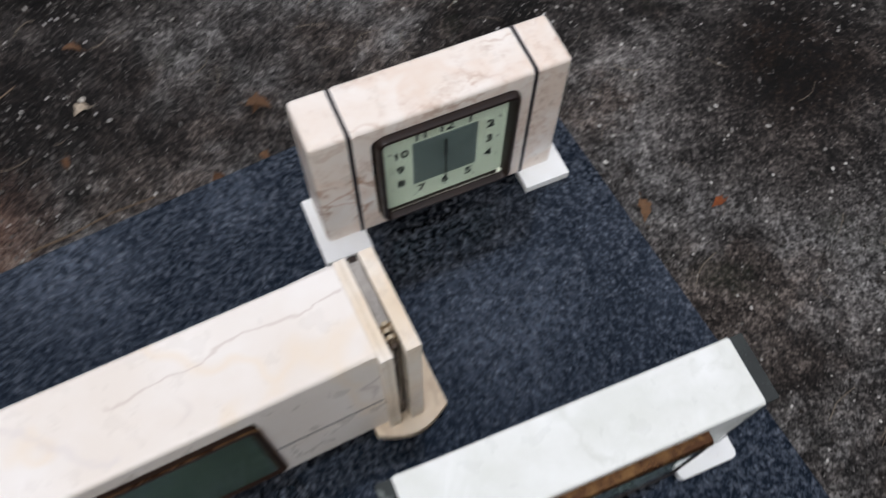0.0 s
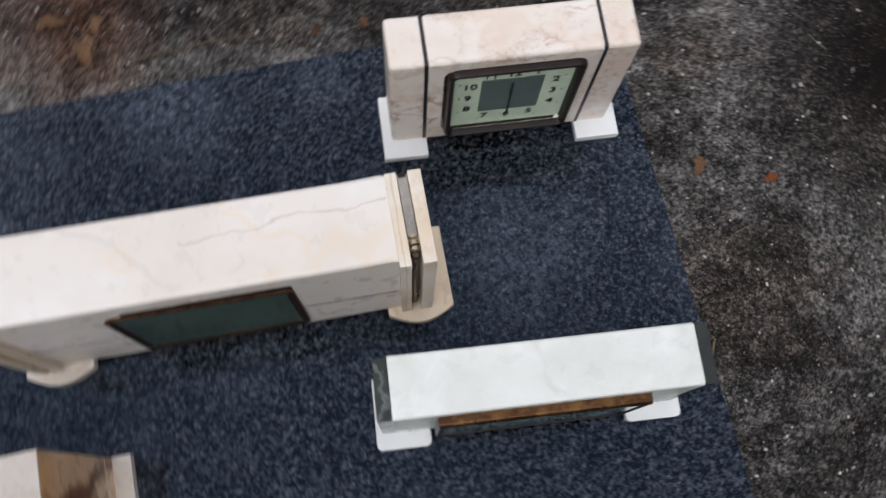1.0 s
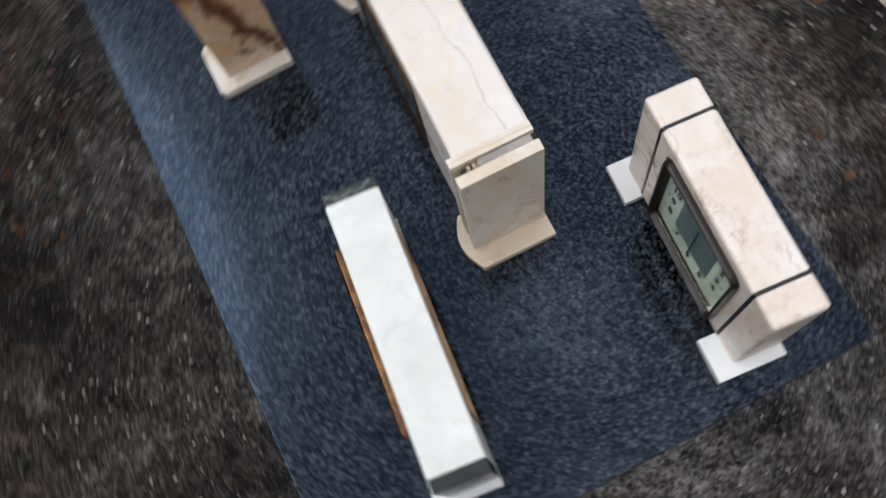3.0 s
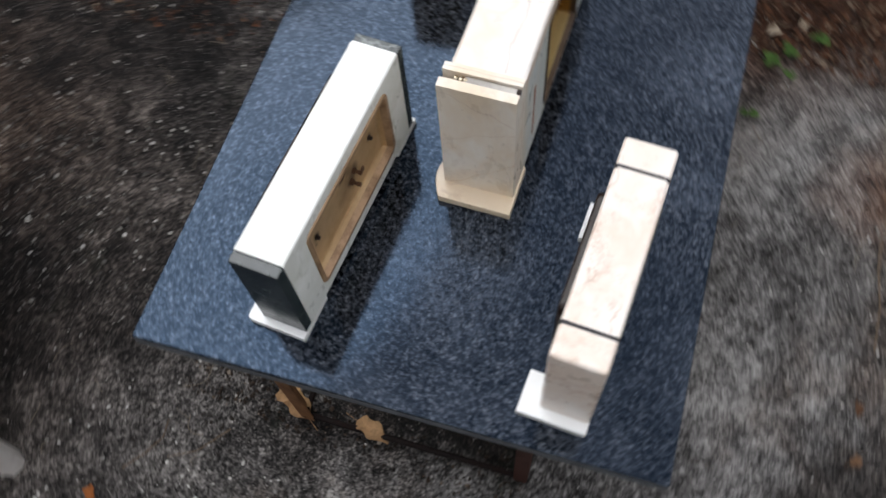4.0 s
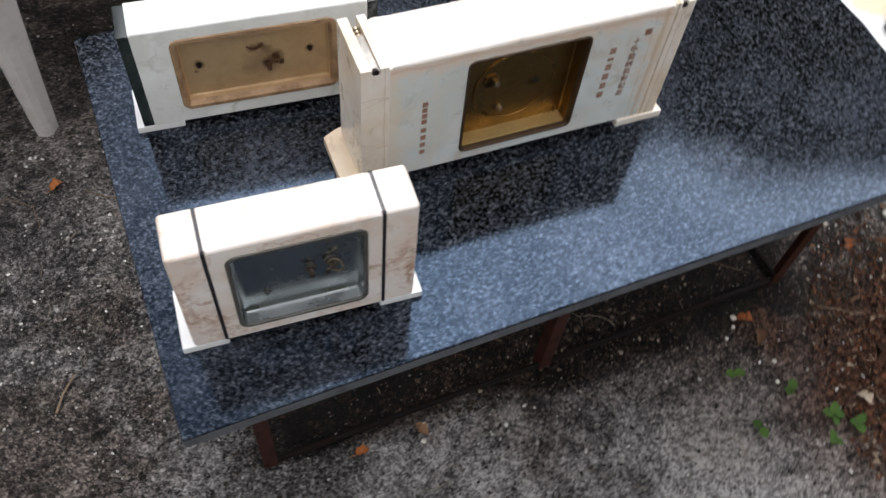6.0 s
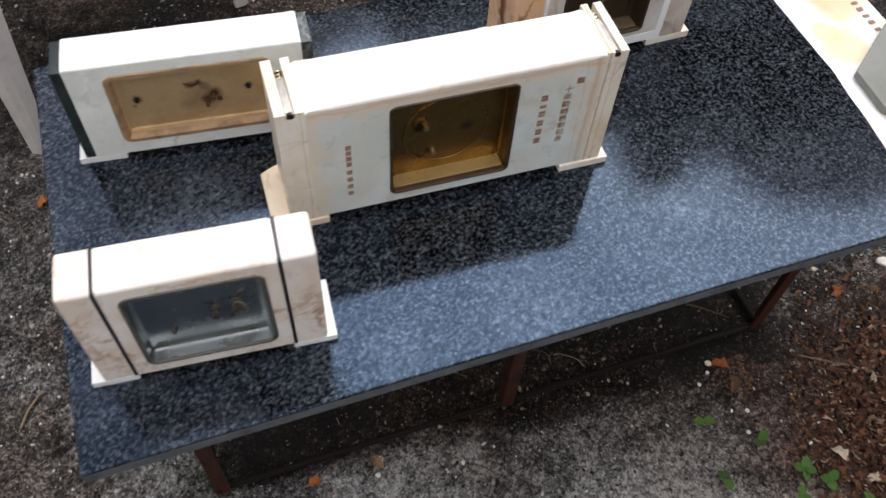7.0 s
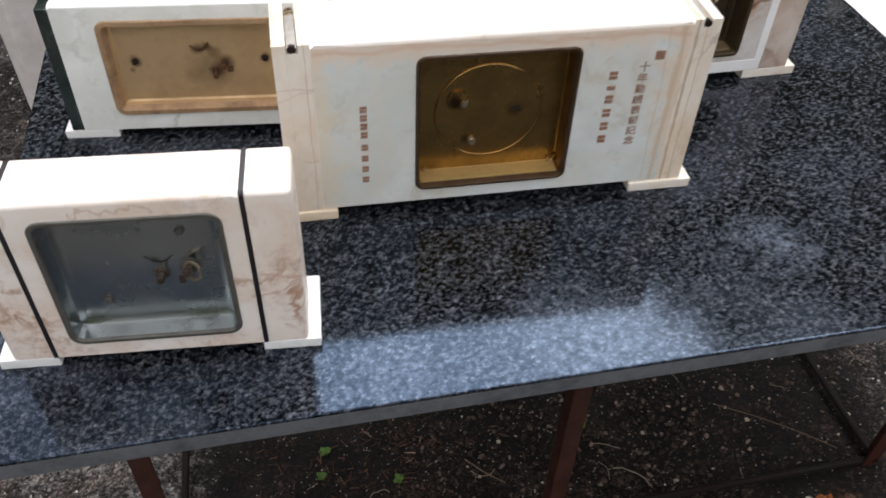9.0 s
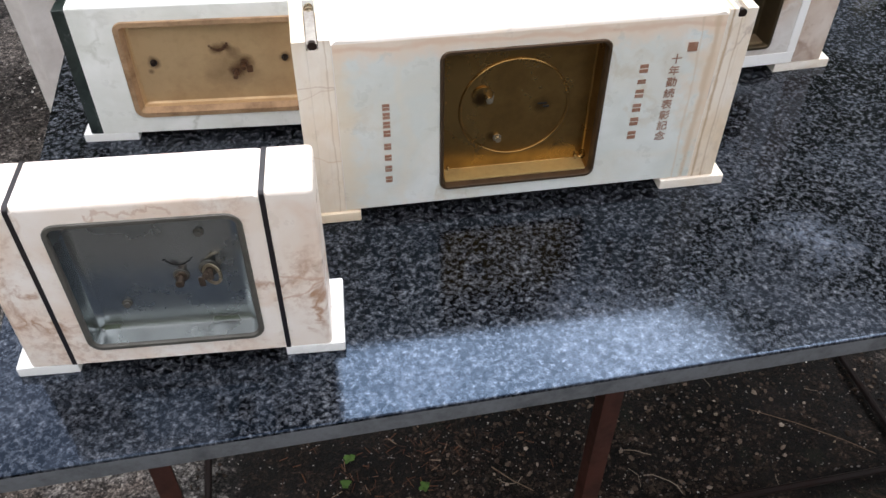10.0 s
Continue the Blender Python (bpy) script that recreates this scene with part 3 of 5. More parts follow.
def dished(rect, r, steps, close=True, close_first=False):
    """Rounded rectangles in the xz plane, each (inset, y), joined one after the other."""
    bm = bmesh.new()
    x0, x1, z0, z1 = rect
    loops = []
    for inset, y in steps:
        loops.append([bm.verts.new((x, y, z)) for x, z in round_rect(x0 + inset, x1 - inset, z0 + inset, z1 - inset, max(r - inset, 0.0015))])
    for a, b in zip(loops, loops[1:]):
        for i in range(len(a)):
            j = (i + 1) % len(a)
            bm.faces.new((a[i], a[j], b[j], b[i]))
    if close:
        bm.faces.new(loops[-1])
    if close_first:
        bm.faces.new(loops[0])
    return bm


def ring_part(rect, r, steps):
    """A closed rim: the last loop joins the first."""
    return dished(rect, r, list(steps) + [steps[0]], close=False)


def holed(x0, x1, y0, y1, z0, z1, hole, r, top_round=0.0, edge=0.001):
    """A block with a rounded opening cut through it from back to front."""
    bm = bmesh.new()
    rims = []
    for y in (y0, y1):
        outer = [bm.verts.new((x, y, z)) for x, z in ((x0, z0), (x1, z0), (x1, z1), (x0, z1))]
        inner = [bm.verts.new((x, y, z)) for x, z in round_rect(*hole, r, 5)]
        edges = []
        for loop in (outer, inner):
            edges += [bm.edges.new((loop[i], loop[(i + 1) % len(loop)])) for i in range(len(loop))]
        bmesh.ops.triangle_fill(bm, use_beauty=True, edges=edges)
        rims.append((outer, inner))
    for a, b in zip(rims[0], rims[1]):
        for i in range(len(a)):
            j = (i + 1) % len(a)
            bm.faces.new((a[i], a[j], b[j], b[i]))
    bmesh.ops.recalc_face_normals(bm, faces=bm.faces)
    outer = set(rims[0][0] + rims[1][0])
    long_top = [e for e in bm.edges if e.verts[0] in outer and e.verts[1] in outer and e.calc_face_angle(0) > 1 and abs(e.verts[0].co.z - z1) < 1e-6 and abs(e.verts[1].co.z - z1) < 1e-6 and abs(e.verts[0].co.y - e.verts[1].co.y) < 1e-6]
    if edge:
        bmesh.ops.bevel(bm, geom=long_top, offset=max(top_round, edge), segments=4 if top_round else 2, profile=0.5, affect="EDGES")
    return bm


def rod(a, b, r, n=12, r_end=None, cap=True):
    """A round bar from a to b."""
    a, b = Vector(a), Vector(b)
    bm = bmesh.new()
    q = (b - a).to_track_quat("Z", "Y").to_matrix().to_4x4()
    bmesh.ops.create_cone(bm, cap_ends=cap, segments=n, radius1=r, radius2=r if r_end is None else r_end, depth=(b - a).length, matrix=Matrix.Translation((a + b) / 2) @ q)
    return bm


def lathe(profile, n=40, m=None):
    """A turned body from (radius, height) pairs."""
    bm = bmesh.new()
    loops = []
    for r, z in profile:
        loops.append([bm.verts.new((r * math.cos(2 * math.pi * i / n), r * math.sin(2 * math.pi * i / n), z)) for i in range(n)])
    for a, b in zip(loops, loops[1:]):
        for i in range(n):
            j = (i + 1) % n
            bm.faces.new((a[i], a[j], b[j], b[i]))
    bm.faces.new(loops[0])
    bm.faces.new(loops[-1])
    if m is not None:
        bmesh.ops.transform(bm, matrix=m, verts=bm.verts)
    return bm


def plate(outline, z0, z1, edge=0.0015):
    """A flat plate of any outline in plan."""
    bm = bmesh.new()
    low = [bm.verts.new((x, y, z0)) for x, y in outline]
    high = [bm.verts.new((x, y, z1)) for x, y in outline]
    bm.faces.new(low[::-1])
    bm.faces.new(high)
    for i in range(len(low)):
        j = (i + 1) % len(low)
        bm.faces.new((low[i], low[j], high[j], high[i]))
    bmesh.ops.recalc_face_normals(bm, faces=bm.faces)
    if edge:
        soften(bm, edge)
    return bm


def join(bms):
    out = bmesh.new()
    for b in bms:
        me = bpy.data.meshes.new("joined")
        b.to_mesh(me)
        b.free()
        out.from_mesh(me)
        bpy.data.meshes.remove(me)
    return out


def lettering(text, size, m, bold=0.0):
    """Flat letters of the built-in font as a bmesh, centred, at the pose m."""
    cu = bpy.data.curves.new("lettering", "FONT")
    cu.body, cu.size, cu.align_x, cu.align_y, cu.extrude = text, size, "CENTER", "CENTER", 0.0002
    cu.offset = bold
    cu.resolution_u = 3
    ob = new("lettering", cu)
    bpy.context.view_layer.update()
    me = bpy.data.meshes.new_from_object(ob)
    bpy.data.objects.remove(ob)
    bm = bmesh.new()
    bm.from_mesh(me)
    bpy.data.meshes.remove(me)
    bpy.data.curves.remove(cu)
    bmesh.ops.transform(bm, matrix=m, verts=bm.verts)
    return bm


def screw(x, z, y, r, length, parent, material, name="screw"):
    """A small turned stud on the floor of a tray, pointing back."""
    m = Matrix.Translation((x, y, z)) @ pose(0, 0, 0, 90, 0, 0)
    return part(name, lathe([(r * 1.5, 0), (r * 1.5, length * 0.25), (r * 0.8, length * 0.3), (r * 0.8, length * 0.6), (r, length * 0.65), (r, length * 0.95), (r * 0.7, length)], 14, m), material, parent)


# ---- ground ----
def ground_sheet():
    """One sheet to the horizon, close-meshed round the table, with shallow unevenness."""
    near = np.arange(-2.2, 2.8001, 0.03)
    axis = np.concatenate([[-400, -120, -40, -15, -8, -5, -3.5], near, [3.5, 5, 8, 15, 40, 120, 400]])
    n = len(axis)
    verts, faces = [], []
    for y in axis:
        for x in axis:
            fade = 1.0 if -2 < x < 2.6 and -2 < y < 2.6 else 0.0
            h = 0.010 * noise.noise((x * 1.7, y * 1.7, 0.3)) + 0.005 * noise.noise((x * 7, y * 7, 2.3)) + 0.003 * noise.noise((x * 24, y * 24, 5.1))
            verts.append((x, y, h * fade - 0.004))
    for j in range(n - 1):
        for i in range(n - 1):
            a = j * n + i
            faces.append((a, a + 1, a + n + 1, a + n))
    me = bpy.data.meshes.new("ground")
    me.from_pydata(verts, [], faces)
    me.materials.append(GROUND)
    me.shade_smooth()
    return tagged(new("ground", me), "dark trodden gravel and brown earth with crumbs", "ground", kind="structure")


ground_sheet()


def unseen_tree_ring():
    """Dense dark trees all round the yard, unseen, added to block low sky light."""
    n, rows = 260, 16
    verts, faces = [], []
    for j in range(rows + 1):
        for i in range(n):
            a = 2 * math.pi * i / n
            c, d = math.cos(a), math.sin(a)
            # height by bearing tuned to where the slab's reflection turns dark
            height = 4.7 + 3.2 * max(-0.2, 0.42 * c + 0.91 * d) + 1.95 * math.exp(-((math.degrees(a) - 45) / 16) ** 2) + 1.0 * noise.noise((c * 2.1, d * 2.1, 0.0)) + 0.9 * noise.noise((c * 7, d * 7, 3.0)) + 0.5 * noise.noise((c * 22, d * 22, 6.0))
            u = j / rows
            r = 7.2 + 0.8 * u + 0.7 * noise.noise((c * 9, d * 9, u * 5)) + 0.3 * noise.noise((c * 25, d * 25, u * 14))
            verts.append((0.5 + r * c, 0.3 + r * d, -0.1 + height * u))
    for j in range(rows):
        for i in range(n):
            k = (i + 1) % n
            faces.append((j * n + i, j * n + k, (j + 1) * n + k, (j + 1) * n + i))
    me = bpy.data.meshes.new("backdrop")
    me.from_pydata(verts, [], faces)
    me.materials.append(FOLIAGE)
    return tagged(new("backdrop", me), "added ring of dense dark green trees out of view", "trees", kind="structure")


unseen_tree_ring()

# ---- table ----
SLAB = pose(-0.0192, -0.1045, TOP, 0, 0, 4.85)
SLAB_L, SLAB_W, SLAB_T = 1.36, 0.668, 0.024


def make_table():
    """A stone slab on an angle-iron stand: six legs, top and bottom rails."""
    at = TABLE_AT
    t = thing("stone_table", at, "dark speckled granite slab on a rusty angle iron stand", "table")
    slab = block(0, SLAB_L, 0, SLAB_W, -SLAB_T, 0, 0.0028)
    bmesh.ops.transform(slab, matrix=at.inverted() @ SLAB, verts=slab.verts)
    top_ob = part("table_top", slab, GRANITE, t, "polished dark blue-grey speckled granite")
    top_ob.data.materials.append(GRANITE_EDGE)
    for f in top_ob.data.polygons:
        f.material_index = 0 if f.normal.z > 0.3 else 1
    top, w = TOP - SLAB_T, 0.025
    xs, ys = (0.004, 0.56, 1.145), (0.0, 0.44)

    def angle_bar(a, b, u, v):
        """An L-shaped bar from a to b with its two flanges along u and v."""
        a, b, u, v = Vector(a), Vector(b), Vector(u), Vector(v)
        bm = bmesh.new()
        th = 0.004
        prof = [Vector((0, 0, 0)), u * w, u * w + v * th, u * th + v * th, u * th + v * w, v * w]
        lo = [bm.verts.new(a + p) for p in prof]
        hi = [bm.verts.new(b + p) for p in prof]
        bm.faces.new(lo)
        bm.faces.new(hi)
        for i in range(6):
            bm.faces.new((lo[i], lo[(i + 1) % 6], hi[(i + 1) % 6], hi[i]))
        return bm

    for i, x in enumerate(xs):
        for y in ys:
            sx, sy = (1, 0, 0) if i < 2 else (-1, 0, 0), (0, 1, 0) if y == 0 else (0, -1, 0)
            part("leg", angle_bar((x, y, 0.0), (x, y, top - 0.002), sx, sy), ORANGE_RUST if i == 0 and y else RUST, t)
    for y, sy in ((ys[0], 1), (ys[1], -1)):
        part("bottom_rail", rod((xs[0], y + sy * 0.006, 0.012), (xs[2], y + sy * 0.006, 0.012), 0.006, 10), RAIL, t)
        part("top_rail", angle_bar((xs[0] - 0.01, y + sy * 0.005, top - 0.001), (xs[2] + 0.01, y + sy * 0.005, top - 0.001), (0, sy, 0), (0, 0, -1)), RAIL, t)
    for x, sx in ((xs[0], 1), (xs[2], -1)):
        part("bottom_rail", rod((x + sx * 0.006, ys[0], 0.014), (x + sx * 0.006, ys[1], 0.014), 0.006, 10), RAIL, t)
        part("top_rail", angle_bar((x + sx * 0.005, ys[0] - 0.01, top - 0.006), (x + sx * 0.005, ys[1] + 0.01, top - 0.006), (sx, 0, 0), (0, 0, -1)), RAIL, t)
    return t


make_table()


# ---- clocks ----
FRONT = pose(0, 0, 0, 90, 0, 180)  # letters that face +y
BACK = pose(0, 0, 0, 90, 0, 0)  # letters that face -y


def make_pink_clock():
    t = thing("mantel_clock", pose(0.0, 0.0, TOP), "pink veined marble mantel clock with black inlay lines and square dial", "clock", "marble clocks on the table")
    zb, zt, yk, yf = 0.012, 0.194, 0.0, 0.060
    for x0, x1 in ((0.0, 0.0535), (0.2365, 0.290)):
        part("foot", block(x0, x1, 0.0, 0.083, 0.0, 0.0118, 0.0015), FOOT_WHITE, t, "white marble foot")
    part("side_block", block(0.0135, 0.0495, yk, yf, zb, zt, 0.001, 0.005, lambda c: c.x < 0.02 and (c.z > zt - 0.001 or abs(c.y - yk) < 1e-4 or abs(c.y - yf) < 1e-4) or (c.z > zt - 0.001 and abs(c.x - 0.0315) < 1e-3)), PINK, t)
    part("side_block", block(0.2415, 0.279, yk, yf, zb, zt, 0.001, 0.005, lambda c: c.x > 0.27 and (c.z > zt - 0.001 or abs(c.y - yk) < 1e-4 or abs(c.y - yf) < 1e-4) or (c.z > zt - 0.001 and abs(c.x - 0.26025) < 1e-3)), PINK, t)
    for x in (0.0495, 0.2375):
        part("inlay", block(x, x + 0.004, yk - 0.0004, yf + 0.0004, zb, zt + 0.0003, 0.0, 0.0046, lambda c: c.z > zt and abs(c.y - 0.03) > 0.029), INLAY, t, "thin black inlay line")
    part("centre_block", holed(0.0535, 0.2375, yk, yf, zb, zt, (0.0705, 0.2205, 0.030, 0.175), 0.012, 0.005), PINK, t)
    # front
    rect = (0.067, 0.217, 0.022, 0.177)
    part("bezel", ring_part(rect, 0.012, [(0, yf - 0.003), (0, yf + 0.004), (0.002, yf + 0.0075), (0.005, yf + 0.008), (0.0075, yf + 0.003), (0.0085, yf - 0.004)]), BEZEL, t, "dark bronze square bezel")
    dial = part("dial", dished((0.071, 0.2135, 0.026, 0.173), 0.010, [(0.0, yf - 0.014), (0.0, yf - 0.0035), (0.010, yf - 0.0055)], True, True), DIAL_CREAM, t, "aged cream dial")
    yd = yf - 0.0047
    cx, cz = 0.142, 0.0995
    part("dial_centre", block(cx - 0.035, cx + 0.035, yd - 0.001, yd + 0.0002, cz - 0.038, cz + 0.038, 0.0002), DIAL_GREY, dial, "dark grey square centre")
    places = {"12": (0, 0.049), "1": (0.026, 0.049), "2": (0.049, 0.027), "3": (0.049, 0), "4": (0.049, -0.027), "5": (0.027, -0.049), "6": (0, -0.049), "7": (-0.027, -0.049), "8": (-0.049, -0.027), "9": (-0.049, 0), "10": (-0.048, 0.027), "11": (-0.026, 0.049)}
    for word, (u, v) in places.items():
        part("numeral", lettering(word, 0.0172, Matrix.Translation((cx - u, yd + 0.0006, cz + v)) @ FRONT, 0.00035), INK, dial)
    for i in range(12):
        a = 2 * math.pi * i / 12
        s = 0.059 / max(abs(math.sin(a)), abs(math.cos(a)))
        part("hour_mark", block(cx + s * math.sin(a) - 0.0008, cx + s * math.sin(a) + 0.0008, yd, yd + 0.0008, cz + s * math.cos(a) - 0.0008, cz + s * math.cos(a) + 0.0008, 0), INK, dial)
    part("hour_pointer", block(cx - 0.0016, cx + 0.0016, yd + 0.001, yd + 0.0018, cz, cz + 0.030, 0.0004), INK, dial)
    part("minute_pointer", block(cx - 0.001, cx + 0.001, yd + 0.002, yd + 0.0028, cz - 0.046, cz + 0.006, 0.0004), INK, dial)
    pane = part("glass_pane", block(0.0745, 0.2095, yf - 0.0005, yf + 0.0008, 0.0295, 0.1695, 0.0), CLEAR, t, "clear glass")
    pane.visible_shadow = False
    # back
    rect = (0.0695, 0.2215, 0.029, 0.176)
    part("back_rim", ring_part(rect, 0.013, [(0.004, 0.006), (0.0, -0.0005), (0.0008, -0.0018), (0.0042, -0.0018), (0.0052, 0.0), (0.0056, 0.005)]), GREY_RIM, t, "dull dark grey rim")
    tray = part("back_tray", dished(rect, 0.013, [(0.0053, 0.001), (0.0068, 0.0105), (0.0086, 0.0148), (0.0120, 0.0172), (0.0158, 0.018)]), GREY_METAL, t, "grey zinc-plated recessed back")
    screw(0.1590, 0.0955, 0.018, 0.0036, 0.0125, tray, STUD, "winding_stud")
    key = screw(0.1815, 0.1010, 0.018, 0.0034, 0.011, tray, STUD, "winding_key")
    for x, z, r in ((0.1590, 0.0955, 0.0068), (0.1830, 0.1015, 0.0085)):
        part("bush", lathe([(r, 0), (r, 0.0012), (r * 0.8, 0.0016)], 22, Matrix.Translation((x, 0.0181, z)) @ pose(0, 0, 0, 90, 0, 0)), GREY_RIM, tray, "dark worn bush")
    part("key_wing", block(0.1830, 0.1880, 0.0065, 0.0090, 0.0975, 0.1105, 0.0012), STUD, key)
    part("key_wing", block(0.1745, 0.1800, 0.0065, 0.0090, 0.0905, 0.1010, 0.0012), STUD, key)
    loop = lathe([(0.0098, 0), (0.0098, 0.0016), (0.0074, 0.0016), (0.0074, 0)], 28)
    bmesh.ops.delete(loop, geom=[f for f in loop.faces if len(f.verts) > 4], context="FACES_ONLY")
    bmesh.ops.transform(loop, matrix=Matrix.Translation((0.1870, 0.010, 0.1020)) @ pose(0, 0, 0, 78, 0, -30), verts=loop.verts)
    part("key_ring", loop, NICKEL, key, "worn metal ring")
    for x, z in ((0.1075, 0.0665), (0.1820, 0.1430)):
        screw(x, z, 0.018, 0.0028, 0.004, tray, GREY_RIM)
    part("arrow_mark", join([block(0.1475 + 0.0022 * i, 0.1500 + 0.0022 * i, 0.0173, 0.0181, 0.1075 + 0.00045 * (i - 5) ** 2 * 0.6, 0.1085 + 0.00045 * (i - 5) ** 2 * 0.6, 0) for i in range(11)]), INK, tray)
    return t


make_pink_clock()


def make_long_clock():
    t = thing("mantel_clock", pose(0.2323, 0.1768, TOP, 0, 0, 2.82), "long cream marble presentation clock with grooved ends and gold back", "clock", "marble clocks on the table")
    zt, yf = 0.2165, 0.093

    def foot(x0, x1):
        pts = [(x0, -0.003), (x1, -0.003), (x1, 0.094)]
        for i in range(1, 10):
            a = i / 10
            pts.append((x1 + (x0 - x1) * a, 0.094 + 0.0135 * math.sin(math.pi * a)))
        pts.append((x0, 0.094))
        return plate(pts, 0.0, 0.0128, 0.0018)

    part("foot", foot(0.004, 0.080), FOOT_TAN, t, "tan marble foot with a bowed front")
    part("foot", foot(0.4125, 0.4870), FOOT_CREAM, t, "cream marble foot with a bowed front")
    for a, b, c, d, e, f in ((0.0295, 0.0425, 0.0425, 0.0535, 0.0535, 0.0645), (0.4625, 0.4735, 0.4540, 0.4625, 0.4450, 0.4540)):
        part("end_slab", block(a, b, 0, yf, 0.013, zt, 0.0005), CREAM_SIDE, t)
        part("end_slab", block(e, f, 0, yf, 0.013, zt, 0.0003), CREAM_SIDE, t)
        fill = part("groove_filling", block(c, d, 0.0002, 0.070, 0.013, zt - 0.009, 0.0), CREAM_SIDE, t)
        part("groove_strip", block(c + 0.0006, d - 0.0006, 0.002, 0.064, zt - 0.0088, zt - 0.0035, 0.0006), GREY_STRIP, t, "dull grey metal strip")
        part("groove_peg", rod((((c + d) / 2), 0.0005, zt - 0.0055), ((c + d) / 2, 0.005, zt - 0.0055), 0.0043, 14), BEZEL, t, "dark round peg")
        mx = (c + d) / 2
        tube = part("column", lathe([(0.0040, 0.013), (0.0040, 0.022), (0.0034, 0.024), (0.0034, 0.196), (0.0046, 0.198), (0.0046, 0.203), (0.003, 0.205)], 18, Matrix.Translation((mx, 0.080, 0))), DARK_TUBE, t, "tarnished dark metal column")
        for k in range(3):
            y = 0.062 + 0.006 * k
            part("ring", rod((mx, y, zt - 0.0075), (mx, y + 0.0035, zt - 0.0075), 0.0048, 14), NICKEL, tube, "worn metal ring")
    part("main_block", holed(0.0646, 0.4449, 0.0, 0.086, 0.0145, zt - 0.0004, (0.168, 0.329, 0.034, 0.192), 0.005, 0.005), CREAM, t)
    part("back_panel", holed(0.0655, 0.444, -0.0003, 0.0004, 0.0148, 0.2112, (0.166, 0.331, 0.0315, 0.1945), 0.006, 0.0, 0.0), ONYX, t, "greenish white onyx back panel")
    for x0, x1 in ((0.0655, 0.166), (0.349, 0.444)):
        part("front_inlay", block(x0, x1, 0.0855, 0.0864, 0.094, 0.0958, 0), INLAY, t, "thin dark line")
    # front window
    rect = (0.168, 0.346, 0.026, 0.182)
    part("bezel", ring_part(rect, 0.010, [(0, 0.083), (0, 0.0874), (0.0012, 0.0893), (0.003, 0.0896), (0.004, 0.0886), (0.0058, 0.0878), (0.0068, 0.0865), (0.0072, 0.077)]), BEZEL_BROWN, t, "dark brown bezel with a fine gold line")
    part("gold_line", ring_part((0.1672, 0.3468, 0.0252, 0.1828), 0.0105, [(0.0012, 0.0872), (0, 0.0872), (0, 0.0886), (0.0012, 0.0886)]), BRONZE, t, "fine worn gold line")
    dial = part("dial", dished((0.1755, 0.3385, 0.0335, 0.1745), 0.006, [(0, 0.078), (0, 0.0864), (0.002, 0.0864)], True, True), DIAL_GREEN, t, "dark greenish dial")
    pane = part("glass_pane", block(0.1757, 0.3383, 0.0869, 0.0876, 0.0337, 0.1743, 0), CLEAR, t, "clear glass")
    pane.visible_shadow = False
    # back
    rect = (0.1645, 0.3325, 0.030, 0.196)
    part("back_rim", ring_part(rect, 0.010, [(0.003, 0.008), (0, -0.001), (0.0008, -0.0024), (0.0034, -0.0024), (0.0046, 0.0), (0.0049, 0.006)]), BROWN_RIM, t, "dark brown metal rim")
    tray = part("back_tray", dished(rect, 0.010, [(0.0040, 0.0015), (0.0052, 0.0235), (0.0066, 0.025)]), GOLD_METAL, t, "gold lacquered recessed back")
    ring = lathe([(0.0585, 0), (0.0585, 0.0016), (0.0577, 0.0022), (0.0563, 0.0022), (0.0556, 0.0016), (0.0556, 0)], 64)
    bmesh.ops.delete(ring, geom=[f for f in ring.faces if len(f.verts) > 4], context="FACES_ONLY")
    bmesh.ops.transform(ring, matrix=Matrix.Translation((0.2465, 0.0252, 0.1090)) @ pose(0, 0, 0, 90, 0, 0), verts=ring.verts)
    part("raised_ring", ring, GOLD_METAL, tray, "raised gold ring")
    part("bottom_ledge", block(0.1715, 0.3255, 0.005, 0.0246, 0.0338, 0.0365, 0.0008), LIT_LEDGE, tray, "gold ledge, paler for the light on it")
    for x in (0.1775, 0.3190):
        part("ledge_peg", rod((x, 0.0225, 0.0364), (x, 0.0225, 0.0420), 0.0013, 10), NICKEL, tray, "small bright peg")
    screw(0.2185, 0.1245, 0.025, 0.0036, 0.0085, tray, NICKEL, "winding_stud")
    screw(0.2300, 0.0735, 0.025, 0.0030, 0.007, tray, NICKEL, "setting_stud")
    part("key_disc", lathe([(0.011, 0), (0.011, 0.002), (0.009, 0.003)], 24, Matrix.Translation((0.2125, 0.0252, 0.1265)) @ pose(0, 0, 0, 90, 0, 0)), GOLD_METAL, tray)
    part("slot", join([block(0.271, 0.281, 0.0243, 0.0252, 0.1105, 0.1122, 0.0003), block(0.277, 0.283, 0.0243, 0.0252, 0.106, 0.1085, 0.0003)]), INK, tray, "dark worn slot")
    # lettering on the back, in faded red
    words = "\u5341\u5e74\u52e4\u7d9a\u8868\u5f70\u8a18\u5ff5"
    for i, ch in enumerate(words):
        part("inscription_letter", lettering(ch, 0.0120, Matrix.Translation((0.4005, -0.0009, 0.1665 - 0.0133 * i)) @ BACK, 0.00004), RED_PAINT, t)
    part("seal", block(0.4095, 0.4195, -0.0011, -0.0004, 0.1745, 0.1845, 0.0001), RED_PAINT, t, "faded red square seal")

    def bars(x, z, w, h):
        """An unreadable character as a plain bar."""
